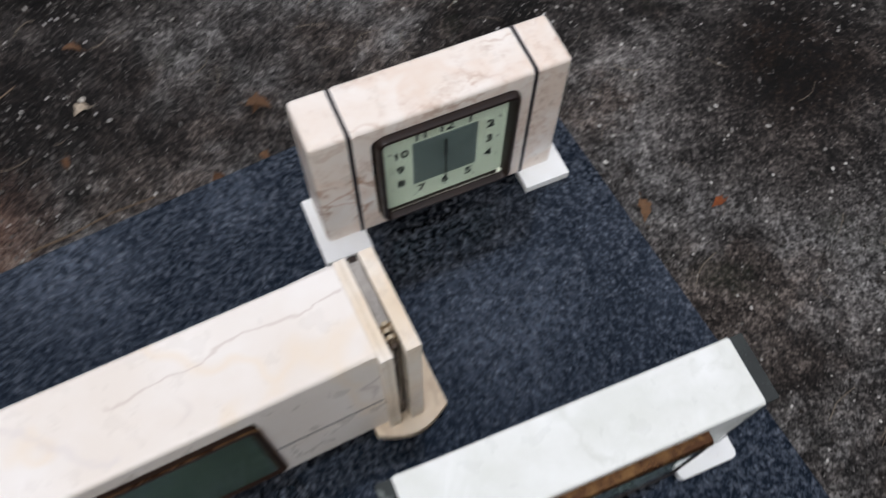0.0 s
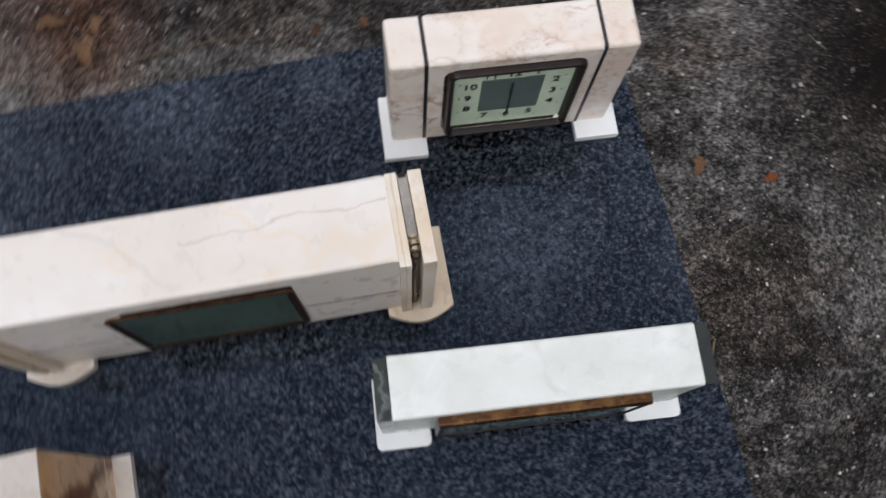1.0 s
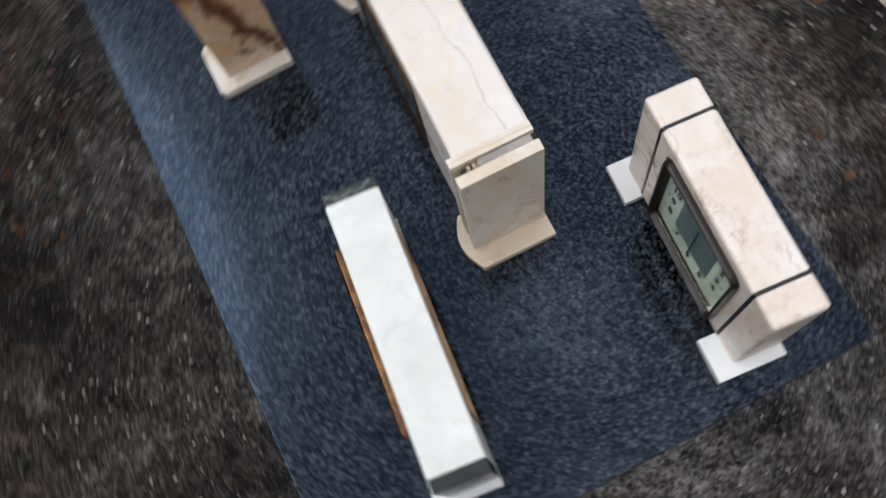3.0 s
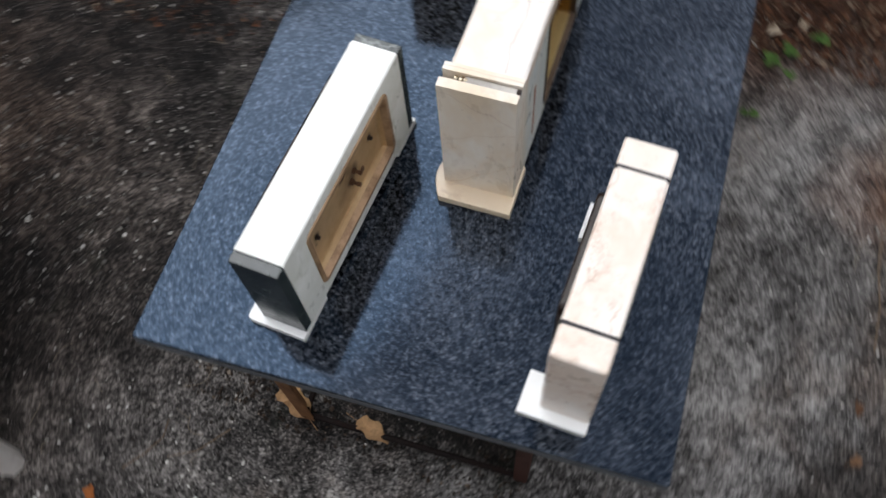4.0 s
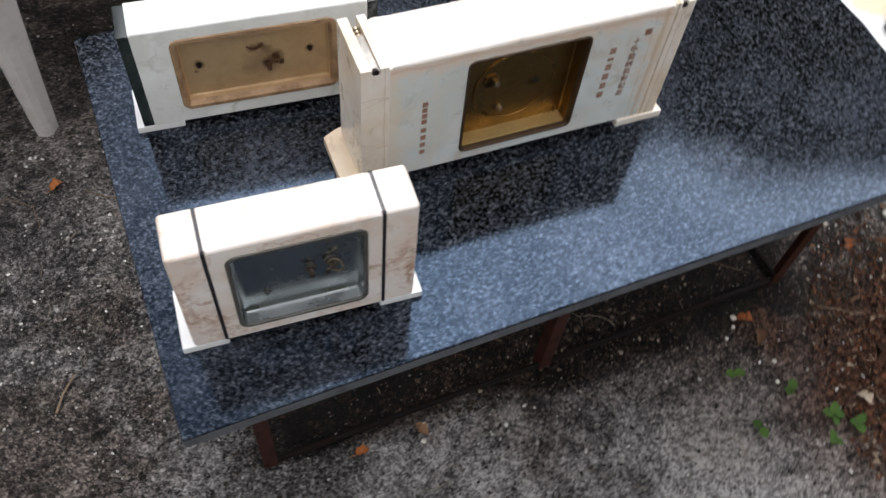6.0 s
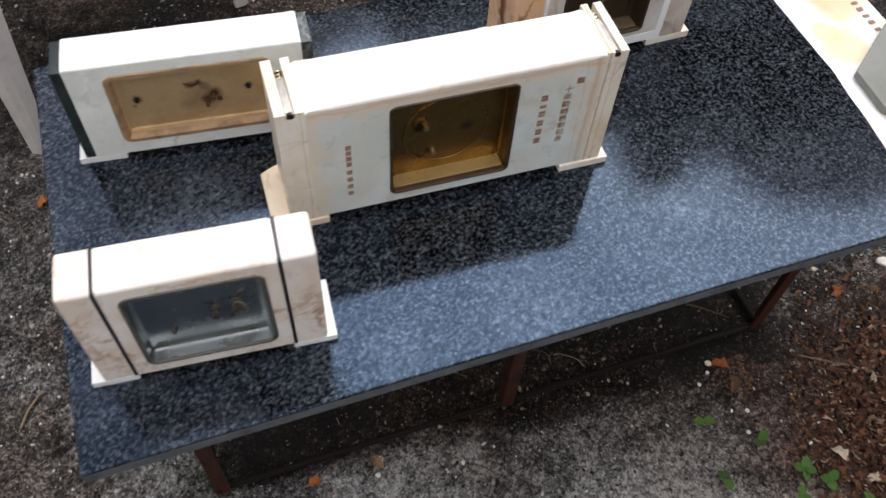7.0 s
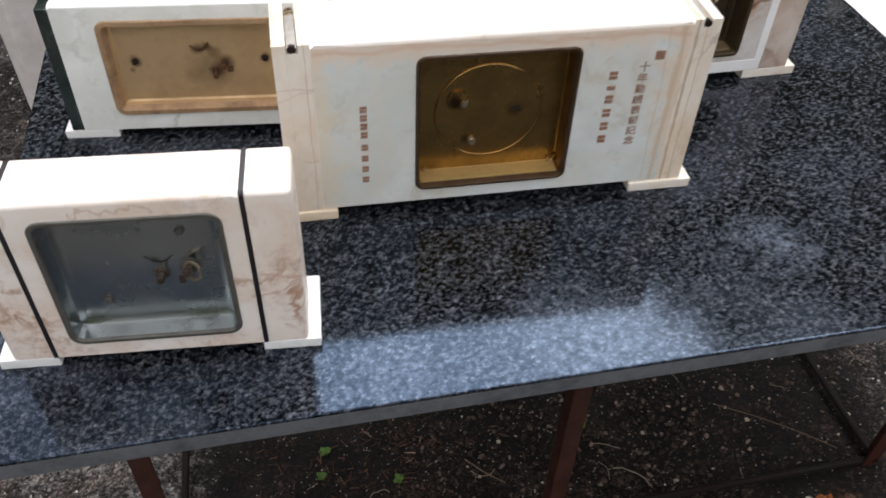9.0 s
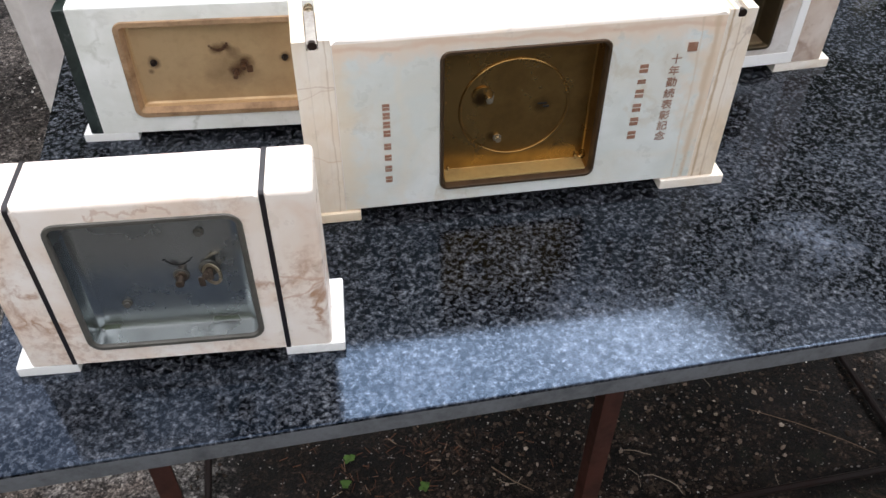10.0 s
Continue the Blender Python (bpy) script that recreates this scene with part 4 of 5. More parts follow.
        return join([block(x - w * 0.5, x + w * 0.5, -0.0011, -0.0002, z + s * h * 0.22 - h * 0.16, z + s * h * 0.22 + h * 0.16, 0.0) for s in (-1, 1)])

    for i, z in enumerate((0.159, 0.144, 0.130, 0.113, 0.096, 0.079)):
        part("inscription_bar", bars(0.3685, z, 0.0085, 0.0125 if i != 1 else 0.006), RED_PAINT, t)
    for i, z in enumerate((0.140, 0.130, 0.1195, 0.109, 0.093, 0.079, 0.065, 0.051)):
        part("inscription_bar", bars(0.1117, z, 0.0070, 0.0095), RED_PAINT, t)
    return t


make_long_clock()


def make_white_clock():
    t = thing("mantel_clock", pose(-0.0095, 0.3510, TOP, 0, 0, -1.0), "white onyx mantel clock with dark green ends and tan back", "clock", "marble clocks on the table")
    zt, yf = 0.1725, 0.061
    for x0, x1 in ((0.0025, 0.0655), (0.2855, 0.3460)):
        part("foot", block(x0, x1, 0.0, 0.079, 0.0, 0.0108, 0.001, 0.006, lambda c: abs(c.z - 0.0054) < 1e-4 and c.y > 0.05), FOOT_WHITE, t, "white stone foot")
    part("body_block", holed(0.0262, 0.3245, 0, yf, 0.011, zt, (0.072, 0.281, 0.034, 0.1525), 0.010, 0.003), WHITE_STONE, t)
    part("end_plate", block(0.0120, 0.0261, 0.0005, yf - 0.0005, 0.011, zt - 0.003, 0.0012), GREEN_STONE, t, "dark green marble end")
    part("end_plate", block(0.3246, 0.339, 0.0005, yf - 0.0005, 0.011, zt - 0.003, 0.0012), GREEN_STONE, t, "dark green marble end")
    # front
    x0, x1 = 0.074, 0.2815
    part("front_hood", block(x0, x1, yf - 0.001, yf + 0.0108, 0.146, 0.156, 0.0005, 0.0048, lambda c: c.y > yf + 0.008 and abs(c.x - (x0 + x1) / 2) < 0.01), BRONZE, t, "worn bronze bar over the dial")
    for xa in (x0, x1 - 0.005):
        part("front_cheek", block(xa, xa + 0.005, yf - 0.001, yf + 0.0105, 0.029, 0.1458, 0.001), BEZEL, t, "dark end bar")
    part("front_sill", block(x0, x1, yf - 0.001, yf + 0.0105, 0.024, 0.0288, 0.001), BEZEL, t, "dark sill")
    part("dial", block(x0 + 0.0052, x1 - 0.0052, yf - 0.010, yf + 0.0065, 0.029, 0.1458, 0.0004), DIAL_PALE, t, "greenish grey dial")
    pane = part("glass_pane", block(x0 + 0.0055, x1 - 0.0055, yf + 0.0080, yf + 0.0095, 0.0295, 0.1455, 0), CLEAR, t, "clear glass")
    pane.visible_shadow = False
    # back
    rect = (0.0695, 0.283, 0.0315, 0.1545)
    part("back_rim", ring_part(rect, 0.012, [(0.001, 0.004), (0, -0.0008), (0.001, -0.002), (0.0065, -0.002), (0.0085, 0.003), (0.010, 0.006)]), TAN_RIM, t, "tan lacquered rim")
    tray = part("back_tray", dished(rect, 0.012, [(0.0088, 0.0045), (0.0105, 0.0120), (0.0125, 0.0135)]), BEIGE_PAINT, t, "beige painted recessed back")
    for x in (0.1005, 0.2475):
        screw(x, 0.0955, 0.0135, 0.0026, 0.005, tray, BEZEL)
    screw(0.1905, 0.0795, 0.0135, 0.0028, 0.014, tray, RUSTY_SCREW, "winding_stud")
    screw(0.2005, 0.0900, 0.0135, 0.0028, 0.012, tray, RUSTY_SCREW, "setting_stud")
    part("key_wing", block(0.204, 0.211, 0.0035, 0.0055, 0.083, 0.092, 0.001), RUSTY_SCREW, tray)
    part("arrow_mark", join([block(0.164 + 0.0022 * i, 0.1664 + 0.0022 * i, 0.0128, 0.0136, 0.1074 + 0.0003 * (i - 4) ** 2 - 0.0003 * i, 0.1096 + 0.0003 * (i - 4) ** 2, 0) for i in range(10)]), RUSTY_SCREW, tray, "worn arrow mark")
    return t


make_white_clock()


def make_brown_clock():
    t = thing("mantel_clock", pose(0.6045, 0.3904, TOP, 0, 0, 5.3), "white and brown veined marble mantel clock with olive back", "clock", "marble clocks on the table")
    zt, yf = 0.2120, 0.086
    for x0, x1 in ((0.0, 0.083), (0.2640, 0.3425)):
        part("foot", block(x0, x1, 0.0, 0.1045, 0.0, 0.0128, 0.001, 0.009, lambda c: abs(c.z - 0.0064) < 1e-4 and c.y > 0.05), FOOT_CREAM, t, "cream white marble foot")
    for x0, x1, inner in ((0.0195, 0.0680, 0), (0.2860, 0.3280, 1)):
        part("side_block", block(x0, x1, 0.0, yf, 0.013, zt - 0.0085, 0.0015), SIDE_STONE if inner else BROWN_STONE, t, "brown veined marble end")
        # thin paler layer: the light on the block's top, put into colour
        part("side_cap", block(x0, x1, 0.0, yf, zt - 0.0083, zt - 0.0055, 0.001), LIT_TOP_STONE, t, "veined marble cap, greyed paler for the light on top")
    for x0, x1 in ((0.0681, 0.0740), (0.2745, 0.2859)):
        part("joint_strip", block(x0, x1, -0.001, yf, 0.030, zt - 0.0145, 0.0006), FOOT_WHITE, t, "white marble strip")
    part("centre_block", holed(0.0741, 0.2744, 0.0, yf, 0.030, zt - 0.0145, (0.102, 0.246, 0.040, 0.182), 0.008), CENTRE_STONE, t, "grey marble with a broad orange-brown vein")
    part("base_strip", block(0.0681, 0.2859, -0.0006, yf, 0.0132, 0.0298, 0.001), FOOT_WHITE, t, "white marble base")
    part("top_slab", block(0.0665, 0.2870, -0.002, yf + 0.002, zt - 0.0143, zt, 0.002), TOP_STONE, t, "white marble top with brown veins")
    rect = (0.1005, 0.2475, 0.0385, 0.1835)
    tray = part("back_tray", dished(rect, 0.008, [(0.003, 0.008), (0, -0.001), (0.0008, -0.002), (0.004, -0.002), (0.006, 0.001), (0.009, 0.0235), (0.011, 0.025)]), OLIVE_METAL, t, "dark olive bronze recessed back")
    part("raised_line", ring_part((0.118, 0.230, 0.056, 0.166), 0.004, [(0, 0.0252), (0, 0.0236), (0.0016, 0.0236), (0.0016, 0.0252)]), OLIVE_METAL, tray)
    part("raised_line", ring_part((0.108, 0.240, 0.050, 0.174), 0.006, [(0, 0.0252), (0, 0.0242), (0.0010, 0.0242), (0.0010, 0.0252)]), OLIVE_METAL, tray)
    part("bottom_ledge", block(0.1105, 0.2375, 0.003, 0.0245, 0.0440, 0.0475, 0.0008), BROWN_LEDGE, tray, "pale brown ledge")
    screw(0.172, 0.108, 0.025, 0.0036, 0.016, tray, NICKEL, "winding_stud")
    screw(0.204, 0.112, 0.025, 0.0028, 0.012, tray, NICKEL, "setting_stud")
    lever = [block(-0.0014, 0.0014, 0.0190, 0.0205, -0.016, 0.016, 0.0004), block(-0.012, 0.012, 0.0192, 0.0203, -0.0012, 0.0012, 0.0004)]
    for bm in lever:
        bmesh.ops.transform(bm, matrix=pose(0.179, 0, 0.128, 0, 12, 0), verts=bm.verts)
    part("lever", join(lever), INK, tray, "small black cross lever")
    part("key_disc", lathe([(0.013, 0), (0.013, 0.002), (0.011, 0.003)], 24, Matrix.Translation((0.158, 0.0252, 0.112)) @ pose(0, 0, 0, 90, 0, 0)), OLIVE_METAL, tray)
    part("front_plate", dished((0.101, 0.247, 0.039, 0.183), 0.008, [(0, yf - 0.01), (0, yf - 0.001), (0.004, yf - 0.002)], True, True), BEZEL, t)
    return t


make_brown_clock()


# ---- things at the far end of the table ----
def make_sheet():
    """A wavy sheet with an uneven edge, lying on the slab."""
    nx, ny = 14, 44
    bm = bmesh.new()
    grid = []
    for j in range(ny + 1):
        y = 0.02 + (0.650 - 0.02) * j / ny
        x0 = 1.193 - 0.10 * max(0.0, 0.30 - y) + 0.002 * noise.noise((y * 18, 0, 3))
        row = []
        for i in range(nx + 1):
            x = x0 + (1.352 - x0) * i / nx
            z = 0.0012 + 0.0022 * (0.5 + 0.5 * noise.noise((x * 16, y * 13, 1.0)))
            row.append(bm.verts.new((x, y, z)))
        grid.append(row)
    for j in range(ny):
        for i in range(nx):
            bm.faces.new((grid[j][i], grid[j][i + 1], grid[j + 1][i + 1], grid[j + 1][i]))
    low = bmesh.ops.extrude_face_region(bm, geom=bm.faces[:])
    for v in [g for g in low["geom"] if isinstance(g, bmesh.types.BMVert)]:
        v.co.z -= 0.0009
    ob = part("paper_sheet", bm, SHEET)
    ob.matrix_world = SLAB
    for i in range(6):
        y = 0.445 - 0.017 * i
        part("print_mark", block(1.318, 1.329, y, y + 0.008 - 0.002 * (i % 2), 0.0039, 0.0044, 0.0), RED_PAINT, ob)
    return tagged(ob, "white sheet with yellow stains and brown print", "sheet")


make_sheet()


def make_tumbler():
    t = thing("glass_tumbler", SLAB @ pose(1.294, 0.526, 0.0036), "short pressed glass tumbler on the white sheet", "glass")
    prof = [(0.032, 0.0), (0.037, 0.004), (0.041, 0.030), (0.0435, 0.098), (0.043, 0.100), (0.0415, 0.098), (0.0385, 0.030), (0.035, 0.012), (0.001, 0.010)]
    part("bowl", lathe(prof, 48), TUMBLER, t)
    studs = []
    for row in range(2):
        for i in range(9):
            a = 2 * math.pi * (i + 0.5 * row) / 9
            b = bmesh.new()
            bmesh.ops.create_icosphere(b, subdivisions=2, radius=0.008, matrix=pose(0.0402 * math.cos(a), 0.0402 * math.sin(a), 0.018 + 0.020 * row, 0, 0, math.degrees(a)) @ Matrix.Diagonal((0.28, 0.9, 1.1, 1)))
            studs.append(b)
    part("relief", join(studs), TUMBLER, t, "raised oval relief")
    return t


make_tumbler()


def make_tile():
    bm = plate([(0, 0), (-0.004, -0.080), (0.05, -0.145), (0.14, -0.12), (0.142, 0.06), (0.118, 0.085)], 0.0, 0.014, 0.003)
    ob = part("stone_tile", bm, GREY_BLOCK)
    ob.matrix_world = SLAB @ pose(1.214, 0.278, 0.0045)
    return tagged(ob, "grey stone tile with cut corners on the white sheet", "tile")


make_tile()


# ---- round the table ----
def make_garden_table():
    """Moulded plastic: wide curved legs joined by an apron under a top."""
    t = thing("garden_table", pose(-0.268, 0.992, 0, 0, 0, 39.4), "weathered white moulded plastic garden table beside the stand", "table")
    w, d, h = 0.650, 0.540, 0.565
    part("tabletop", plate([(x - 0.02 if x < 0.3 else x + 0.02, y - 0.02 if y < 0.2 else y + 0.02) for x, y in round_rect(-0.03, w + 0.03, -0.03, d + 0.03, 0.05, 5)], h, h + 0.025, 0.006), WHITE_PLASTIC, t)
    for cx, cy in ((0, 0), (w, 0), (w, d), (0, d)):
        sx, sy = (1 if cx == 0 else -1), (1 if cy == 0 else -1)
        bm = bmesh.new()
        loops = []
        for k in range(9):
            z = h * k / 8
            g = 0.025 + 0.032 * (z / h) ** 1.1 + (0.03 * max(0, (z / h - 0.8) / 0.2) ** 2)
            # an open corner section: two flanges with a rounded outer corner
            pts = [(g * 1.5, 0.0), (g * 0.5, -0.010), (0.0, -0.004), (-0.010, g * 0.5), (0.0, g * 1.5)]
            inner = [(0.008, g * 1.5), (0.0, g * 0.55), (0.010, 0.008), (g * 0.5, 0.0), (g * 1.5, 0.010)]
            loops.append([bm.verts.new((cx + sx * (px - 0.02), cy + sy * (py - 0.02), z)) for px, py in pts + inner])
        for a, b in zip(loops, loops[1:]):
            for i in range(len(a)):
                j = (i + 1) % len(a)
                bm.faces.new((a[i], a[j], b[j], b[i]))
        bm.faces.new(loops[0])
        bm.faces.new(loops[-1])
        part("leg", bm, WHITE_PLASTIC, t)
    for a in ((0.05, w - 0.05, -0.022, -0.012), (0.05, w - 0.05, d + 0.012, d + 0.022)):
        part("apron", block(*a, h - 0.05, h - 0.001, 0.002), WHITE_PLASTIC, t)
    for a in ((-0.022, -0.012, 0.05, d - 0.05), (w + 0.012, w + 0.022, 0.05, d - 0.05)):
        part("apron", block(*a, h - 0.05, h - 0.001, 0.002), WHITE_PLASTIC, t)
    return t


make_garden_table()

post = part("wooden_post", block(-0.024, 0.024, -0.012, 0.012, -0.01, 0.95, 0.003), PALE_WOOD)
post.matrix_world = pose(1.49, 1.17, 0, 0, 0, 20)
tagged(post, "pale yellow wooden post standing in the leaf litter", "post")

pot = part("plant_pot", lathe([(0.10, 0.0), (0.12, 0.10), (0.125, 0.20), (0.135, 0.205), (0.135, 0.225), (0.125, 0.225), (0.115, 0.12)], 36), BLACK_PLASTIC)
pot.matrix_world = pose(0.80, -1.21, -0.002)
tagged(pot, "black plastic plant pot on the gravel", "pot")


# ---- loose things on the ground ----
def crumbs(name, count, area, lo, hi, material, label, seed, bias=1.0, simple=False, under=0.45):
    """Scattered stones in one mesh."""
    rng = random.Random(seed)
    base = bmesh.new()
    if simple:
        bmesh.ops.create_cone(base, cap_ends=True, segments=5, radius1=1.0, radius2=0.55, depth=1.2)
        base.verts.index_update()
    else:
        bmesh.ops.create_icosphere(base, subdivisions=1, radius=1)
    bv = [v.co.copy() for v in base.verts]
    bf = [[v.index for v in f.verts] for f in base.faces]
    base.free()
    verts, faces = [], []
    x0, x1, y0, y1 = area
    for _ in range(count):
        x, y = rng.uniform(x0, x1), rng.uniform(y0, y1)
        if noise.noise((x * 2.3, y * 2.3, 9.0)) < rng.uniform(-0.7, 0.25) * bias:
            continue
        r = lo + (hi - lo) * rng.random() ** 3
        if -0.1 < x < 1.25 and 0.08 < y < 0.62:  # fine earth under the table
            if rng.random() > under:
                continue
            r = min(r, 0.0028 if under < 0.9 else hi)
        rot = Euler((rng.uniform(-0.5, 0.5), rng.uniform(-0.5, 0.5), rng.uniform(0, 6.28))).to_matrix()
        sc = (r * rng.uniform(0.7, 1.4), r * rng.uniform(0.6, 1.0), r * rng.uniform(0.35, 0.7))
        o = len(verts)
        for v in bv:
            w = rot @ Vector((v.x * sc[0], v.y * sc[1], v.z * sc[2])) * rng.uniform(0.8, 1.15)
            verts.append((x + w.x, y + w.y, w.z + r * 0.15 + 0.001))
        faces += [[o + i for i in f] for f in bf]
    me = bpy.data.meshes.new(name)
    me.from_pydata(verts, [], faces)
    me.materials.append(material)
    return tagged(new(name, me), label, "gravel", kind="stuff")


crumbs("pebbles", 36000, (-1.6, 2.3, -1.7, 2.2), 0.0010, 0.0050, PEBBLE, "pale crumbs and small pebbles on the ground", 4, 1.0, False, 0.10)
crumbs("grit", 60000, (-1.2, 1.9, -1.3, 1.9), 0.0014, 0.0050, GRIT, "dark loose grit on the ground", 5, 0.6, True)
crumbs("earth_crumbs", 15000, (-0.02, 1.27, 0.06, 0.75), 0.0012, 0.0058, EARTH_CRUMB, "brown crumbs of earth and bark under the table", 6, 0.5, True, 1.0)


def leaf_shape(length, width, curl, seed, lobes=0):
    """A curled dead or fresh leaf with a midrib fold, two-sided and thin."""
    rng = random.Random(seed)
    bm = bmesh.new()
    n = 9
    rows = []
    bend = rng.uniform(-0.6, 0.6)
    for i in range(n + 1):
        u = i / n
        half = width * 0.5 * math.sin(math.pi * u ** 0.8) ** 0.8 * (1 + (0.28 * math.sin(u * lobes * 6.28) if lobes else 0)) + 0.0004
        x = length * u
        off = bend * length * 0.3 * (u - 0.5) ** 2
        z = curl * length * (0.5 * math.sin(u * 3.0) + 0.25 * rng.uniform(-0.3, 0.3))
        lift = curl * half * rng.uniform(0.5, 1.3)
        rows.append([(x, off - half, z + lift), (x, off - half * 0.5, z + lift * 0.3), (x, off, z), (x, off + half * 0.5, z + lift * 0.35), (x, off + half, z + lift * 1.1)])
    top = [[bm.verts.new((x, y, z + 0.0006)) for x, y, z in r] for r in rows]
    for a, b in zip(top, top[1:]):
        for i in range(4):
            bm.faces.new((a[i], a[i + 1], b[i + 1], b[i]))
    ext = bmesh.ops.extrude_face_region(bm, geom=bm.faces[:])
    for v in [g for g in ext["geom"] if isinstance(g, bmesh.types.BMVert)]:
        v.co.z -= 0.0005
    stalk = rod((-length * 0.35, 0, rows[0][2][2] + 0.001), (0.001, 0, rows[0][2][2] + 0.0005), 0.0006, 6)
    low = min(v.co.z for v in bm.verts)
    both = join([bm, stalk])
    for v in both.verts:
        v.co.z -= min(low, 0) - 0.001
    return both


LEAVES = [  # x, y, length, width, turn, kind
    (-0.352, -0.100, 0.055, 0.030, 70, "b"), (-0.502, -0.036, 0.036, 0.022, 10, "o"), (0.207, 0.042, 0.030, 0.022, 5, "o"),
    (0.345, 0.040, 0.036, 0.024, 120, "b"), (0.470, -0.136, 0.034, 0.026, 200, "b"), (-0.272, 0.804, 0.034, 0.026, 30, "o"),
    (1.045, 0.100, 0.040, 0.026, 330, "o"), (1.080, 0.064, 0.046, 0.030, 240, "b"), (0.580, -0.730, 0.036, 0.030, 15, "p"),
    (0.650, -0.630, 0.032, 0.022, 90, "b"), (1.384, 0.184, 0.034, 0.024, 80, "o"), (1.293, 0.259, 0.026, 0.018, 20, "p"), (1.200, -0.125, 0.040, 0.026, 300, "p"), (1.235, -0.195, 0.036, 0.020, 350, "p"), (0.400, -0.462, 0.030, 0.022, 190, "b"), (0.285, -0.612, 0.060, 0.034, 150, "b"), (0.245, -0.600, 0.040, 0.026, 20, "b"), (-0.07, -0.56, 0.055, 0.040, 40, "b"), (0.283, -0.468, 0.028, 0.022, 300, "b"), (-0.368, 2.025, 0.075, 0.050, 20, "p"), (0.860, -0.500, 0.075, 0.045, 100, "b"), (0.900, -0.545, 0.060, 0.040, 10, "b"),
    (0.820, -0.550, 0.045, 0.030, 60, "b"), (0.012, 0.490, 0.100, 0.062, 60, "t"), (0.040, 0.400, 0.085, 0.045, 255, "t"),
    (0.560, -0.880, 0.045, 0.020, 340, "b"),
]
KINDS = {"b": (BROWN_LEAF, "curled brown dead leaf lying on the ground"), "o": (ORANGE_LEAF, "orange-red dead leaf lying on the ground"), "t": (TAN_LEAF, "large torn tan dead leaf by the table leg"), "p": (PALE_LEAF, "bleached dead leaf lying on the ground")}
for i, (x, y, length, width, turn, kind) in enumerate(LEAVES):
    ob = part("dead_leaf", leaf_shape(length * 0.9, width * 0.75, 0.6, 40 + i, 3 if kind == "b" else 2), KINDS[kind][0])
    ob.matrix_world = pose(x, y, 0.0, 0, 0, turn)
    tagged(ob, KINDS[kind][1], "leaf", "dead leaves on the ground")


def white_stone(x, y, r, turn, seed):
    rng = random.Random(seed)
    bm = bmesh.new()
    bmesh.ops.create_icosphere(bm, subdivisions=2, radius=r)
    for v in bm.verts:
        v.co *= 1 + 0.35 * noise.noise(v.co / r * 0.9 + Vector((seed, 0, 0)))
        v.co.z = v.co.z * 0.6 + r * 0.42
    ob = part("stone", bm, WHITE_CHIP)
    ob.matrix_world = pose(x, y, 0, 0, 0, turn)
    return tagged(ob, "small whitish stone lying on the ground", "stone", "white stones on the ground")


for i, (x, y, r) in enumerate(((1.040, 0.102, 0.0065), (1.030, 0.083, 0.004), (1.003, 0.062, 0.004), (1.074, -0.012, 0.0045), (1.056, -0.054, 0.0045), (1.534, 0.244, 0.014), (1.371, 0.262, 0.006), (0.590, -0.755, 0.006), (0.345, 0.060, 0.006), (0.335, 0.030, 0.005))):
    white_stone(x, y, r, 40 * i, i + 3)


def straw():
    """Dry stalk bits under the near edge of the table."""
    rng = random.Random(21)
    bits = []
    for _ in range(170):
        x, y = rng.gauss(0.34, 0.12), rng.gauss(0.26, 0.05)
        a, n = rng.uniform(0, 6.28), rng.uniform(0.006, 0.020)
        bits.append(rod((x, y, 0.002), (x + n * math.cos(a), y + n * math.sin(a), 0.003 + rng.uniform(0, 0.004)), rng.uniform(0.0004, 0.0009), 5))
    tagged(part("straw", join(bits), LITTER, None, "", False), "dry pale and brown stalk bits on the earth", "straw", kind="stuff")


straw()


def rootlets():
    """Hair-thin roots and stalks strewn over the yard."""
    rng = random.Random(88)
    bits = []
    for _ in range(190):
        x, y, a = rng.uniform(-0.9, 1.5), rng.uniform(-1.1, 1.2), rng.uniform(0, 6.28)
        r, step, turn = rng.uniform(0.0004, 0.0009), rng.uniform(0.006, 0.018), rng.uniform(-0.5, 0.5)
        z = 0.004
        for _ in range(rng.randint(3, 5)):
            nx, ny, nz = x + step * math.cos(a), y + step * math.sin(a), rng.uniform(0.003, 0.007)
            bits.append(rod((x, y, z), (nx, ny, nz), r, 5, r * 0.9))
            x, y, z, a = nx, ny, nz, a + turn + rng.uniform(-0.25, 0.25)
    tagged(part("rootlets", join(bits), ROOT, None, "", False), "hair-thin dark and pale rootlets on the ground", "roots", kind="stuff")


rootlets()


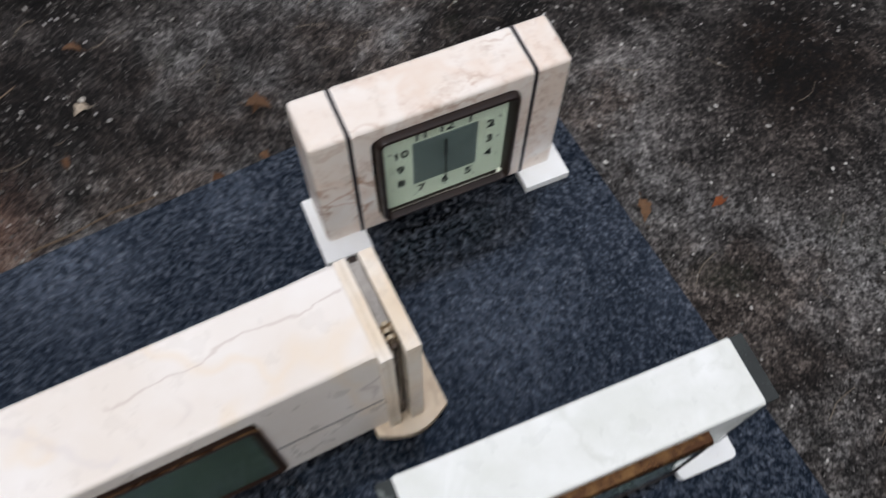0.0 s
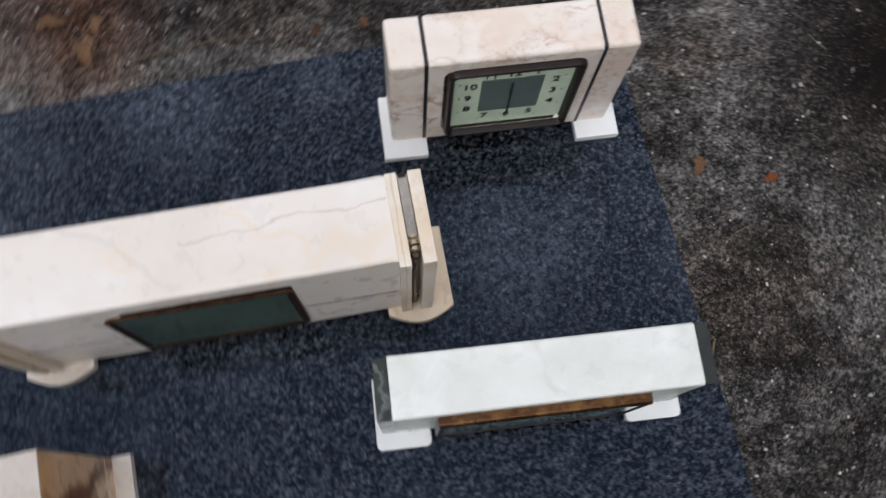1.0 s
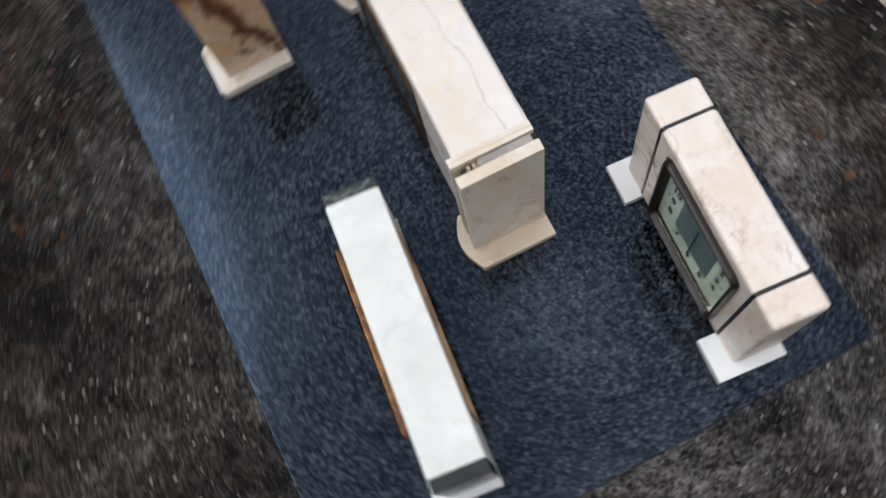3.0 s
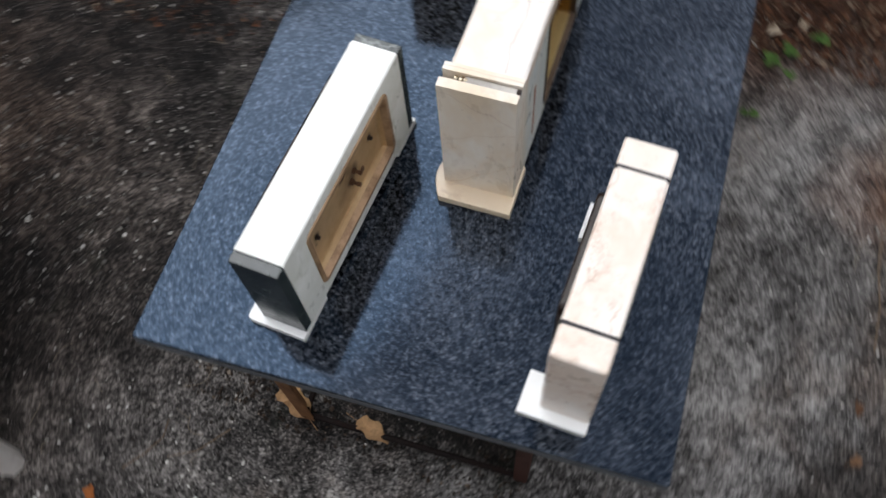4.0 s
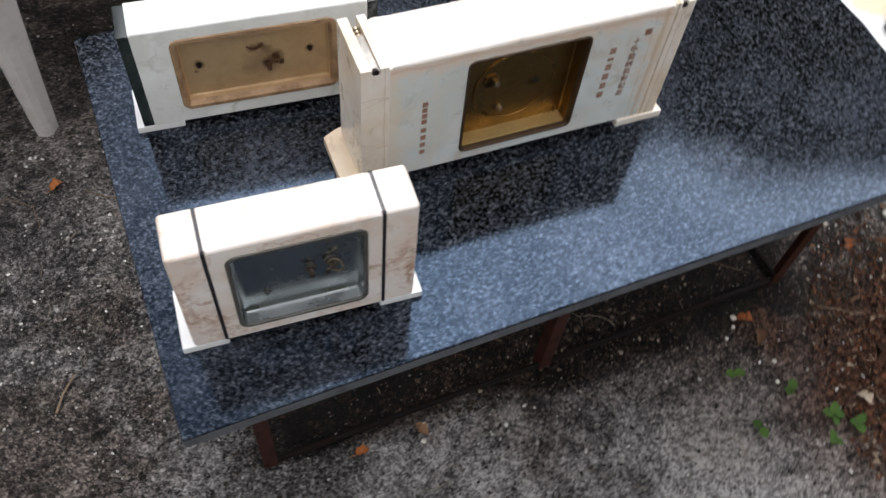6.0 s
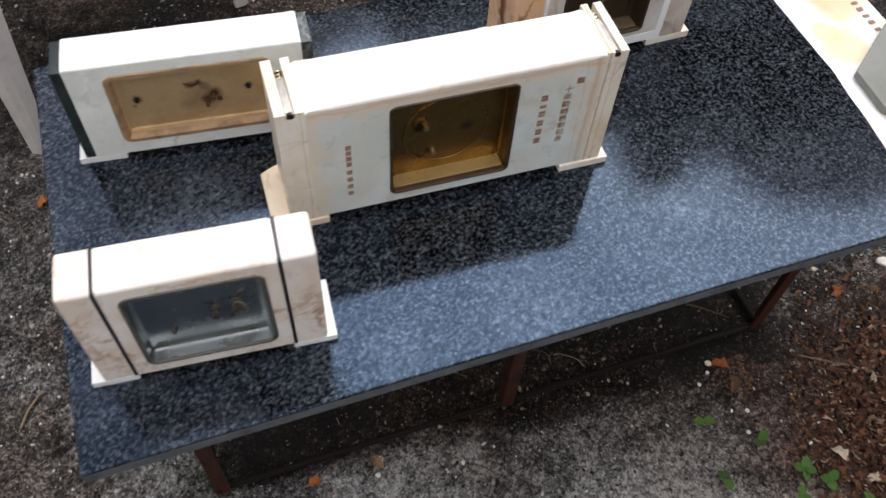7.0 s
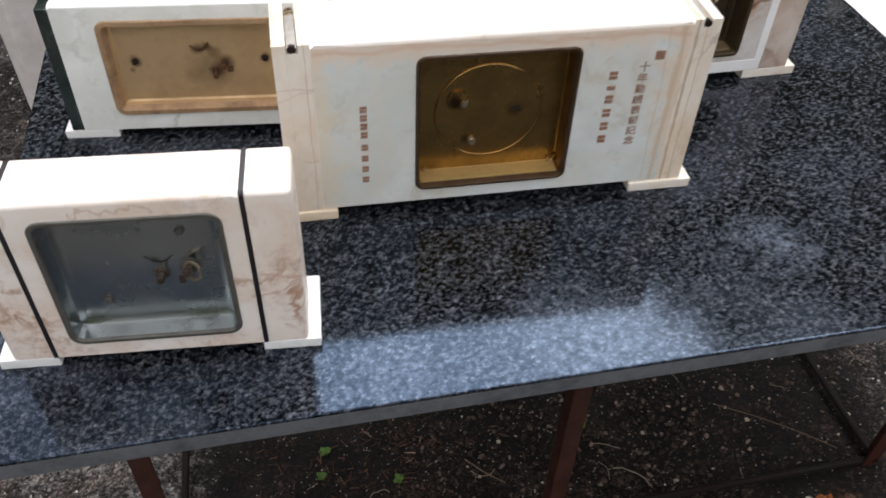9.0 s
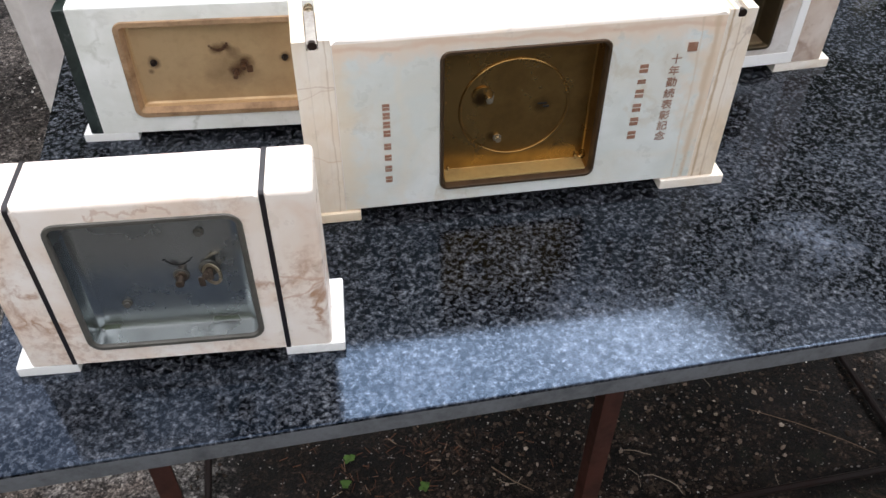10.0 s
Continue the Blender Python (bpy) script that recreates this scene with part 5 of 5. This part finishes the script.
def litter():
    """Leaf litter beyond the far end of the table and along the back."""
    rng = random.Random(77)
    verts, faces = [], []
    for _ in range(26000):
        if rng.random() < 0.62:
            x, y = rng.gauss(1.46, 0.17), rng.gauss(-0.20, 0.19)
            if x < 1.12 + 0.5 * max(0.0, y + 0.12) + 0.05 * noise.noise((x * 9, y * 9, 1.0)):
                continue
        else:
            x, y = rng.uniform(0.75, 2.5), rng.gauss(1.62, 0.35)
            if y < 0.95:
                continue
        n = rng.randint(5, 8)
        length = 0.003 + 0.015 * rng.random() ** 2.2
        aspect, bend = rng.uniform(0.25, 0.8), rng.uniform(-0.5, 0.9)
        rot = Euler((rng.uniform(-0.7, 0.7), rng.uniform(-0.7, 0.7), rng.uniform(0, 6.28))).to_matrix()
        lift = rng.uniform(0.001, 0.012)
        o = len(verts)
        for side in (0.0004, -0.0004):
            for i in range(n):
                a = 2 * math.pi * i / n
                r = length * (0.65 + 0.35 * math.sin(i * 2.4 + length * 3000))
                u, w = r * math.cos(a), r * aspect * math.sin(a)
                p = rot @ Vector((u, w, bend * u * u / length + side))
                verts.append((x + p.x, y + p.y, max(p.z + lift, 0.0005 + side)))
        faces.append([o + i for i in range(n)])
        faces.append([o + n + i for i in range(n)][::-1])
        faces += [[o + i, o + n + i, o + n + (i + 1) % n, o + (i + 1) % n] for i in range(n)]
    me = bpy.data.meshes.new("leaf_litter")
    me.from_pydata(verts, [], faces)
    me.materials.append(LITTER)
    tagged(new("leaf_litter", me), "heap of brown fallen leaves on the earth", "leaf litter", kind="stuff")


litter()


def seedling(x, y, size, count, turn, seed):
    t = thing("seedling", pose(x, y, 0, 0, 0, turn), "small green weed seedling growing in the gravel", "weed", "green seedlings by the table")
    rng = random.Random(seed)
    part("stem", rod((0, 0, -0.005), (0.002, 0.001, size * 0.5), 0.0011, 7, 0.0007), GREEN_LEAF, t)
    for i in range(count):
        bm = leaf_shape(size * rng.uniform(0.8, 1.15), size * rng.uniform(0.68, 0.88), 0.16, seed * 7 + i)
        m = Matrix.Translation((0.002, 0.001, size * rng.uniform(0.30, 0.5))) @ pose(0, 0, 0, rng.uniform(-12, 12), rng.uniform(-20, 8), 360 * i / count + rng.uniform(-20, 20))
        bmesh.ops.transform(bm, matrix=m, verts=bm.verts)
        part("leaf", bm, GREEN_LEAF, t)
    return t


for i, (x, y, size, count) in enumerate(((0.972, -0.018, 0.025, 2), (1.068, -0.080, 0.023, 2), (1.124, -0.152, 0.023, 4), (0.968, -0.134, 0.024, 2), (1.161, -0.183, 0.025, 3), (1.098, -0.195, 0.018, 3), (1.220, -0.240, 0.024, 3), (0.258, 0.275, 0.011, 5), (0.250, 0.228, 0.010, 5), (0.375, 0.210, 0.010, 5), (0.700, 0.280, 0.009, 4))):
    seedling(x, y, size, count, 37 * i, 300 + i)


def twig(points, r, label="thin dry twig lying on the ground"):
    bms = [rod(a, b, r * (1 - 0.5 * i / len(points)), 7, r * (1 - 0.5 * (i + 1) / len(points))) for i, (a, b) in enumerate(zip(points, points[1:]))]
    ob = part("twig", join(bms), TWIG)
    return tagged(ob, label, "twig", "twigs on the ground")


twig([(-0.20, 0.78, 0.004), (-0.16, 0.752, 0.006), (-0.12, 0.735, 0.004), (-0.085, 0.742, 0.004)], 0.0016)
twig([(-0.30, 0.275, 0.003), (-0.285, 0.31, 0.005), (-0.262, 0.345, 0.003)], 0.0026, "short brown stick lying on the gravel")
twig([(0.49, 0.235, 0.003), (0.52, 0.205, 0.005), (0.55, 0.185, 0.003)], 0.0011)
twig([(0.95, 0.30, 0.003), (1.02, 0.26, 0.008), (1.09, 0.22, 0.004), (1.13, 0.19, 0.003)], 0.0009)
twig([(1.22, 0.08, 0.004), (1.32, 0.03, 0.008), (1.42, -0.03, 0.004)], 0.0028, "bent brown stick lying on leaf litter")
twig([(-0.42, 0.78, 0.003), (-0.36, 0.80, 0.006), (-0.31, 0.765, 0.006), (-0.30, 0.71, 0.003)], 0.0012)
twig([(0.80, -0.80, 0.003), (0.76, -0.81, 0.006), (0.71, -0.84, 0.003)], 0.0020, "thin dark twig lying on the ground")
twig([(0.76, -0.45, 0.003), (0.68, -0.455, 0.006), (0.60, -0.47, 0.007), (0.51, -0.475, 0.003)], 0.0022, "thin dark twig lying on the ground")
twig([(-0.535, 1.845, 0.004), (-0.518, 1.856, 0.004)], 0.0035, "pale wood chip lying on the earth")
twig([(-0.475, 1.800, 0.004), (-0.446, 1.823, 0.004)], 0.0035, "pale wood chip lying on the earth")
twig([(-0.06, 0.62, 0.003), (-0.12, 0.66, 0.006), (-0.15, 0.71, 0.003)], 0.0013)
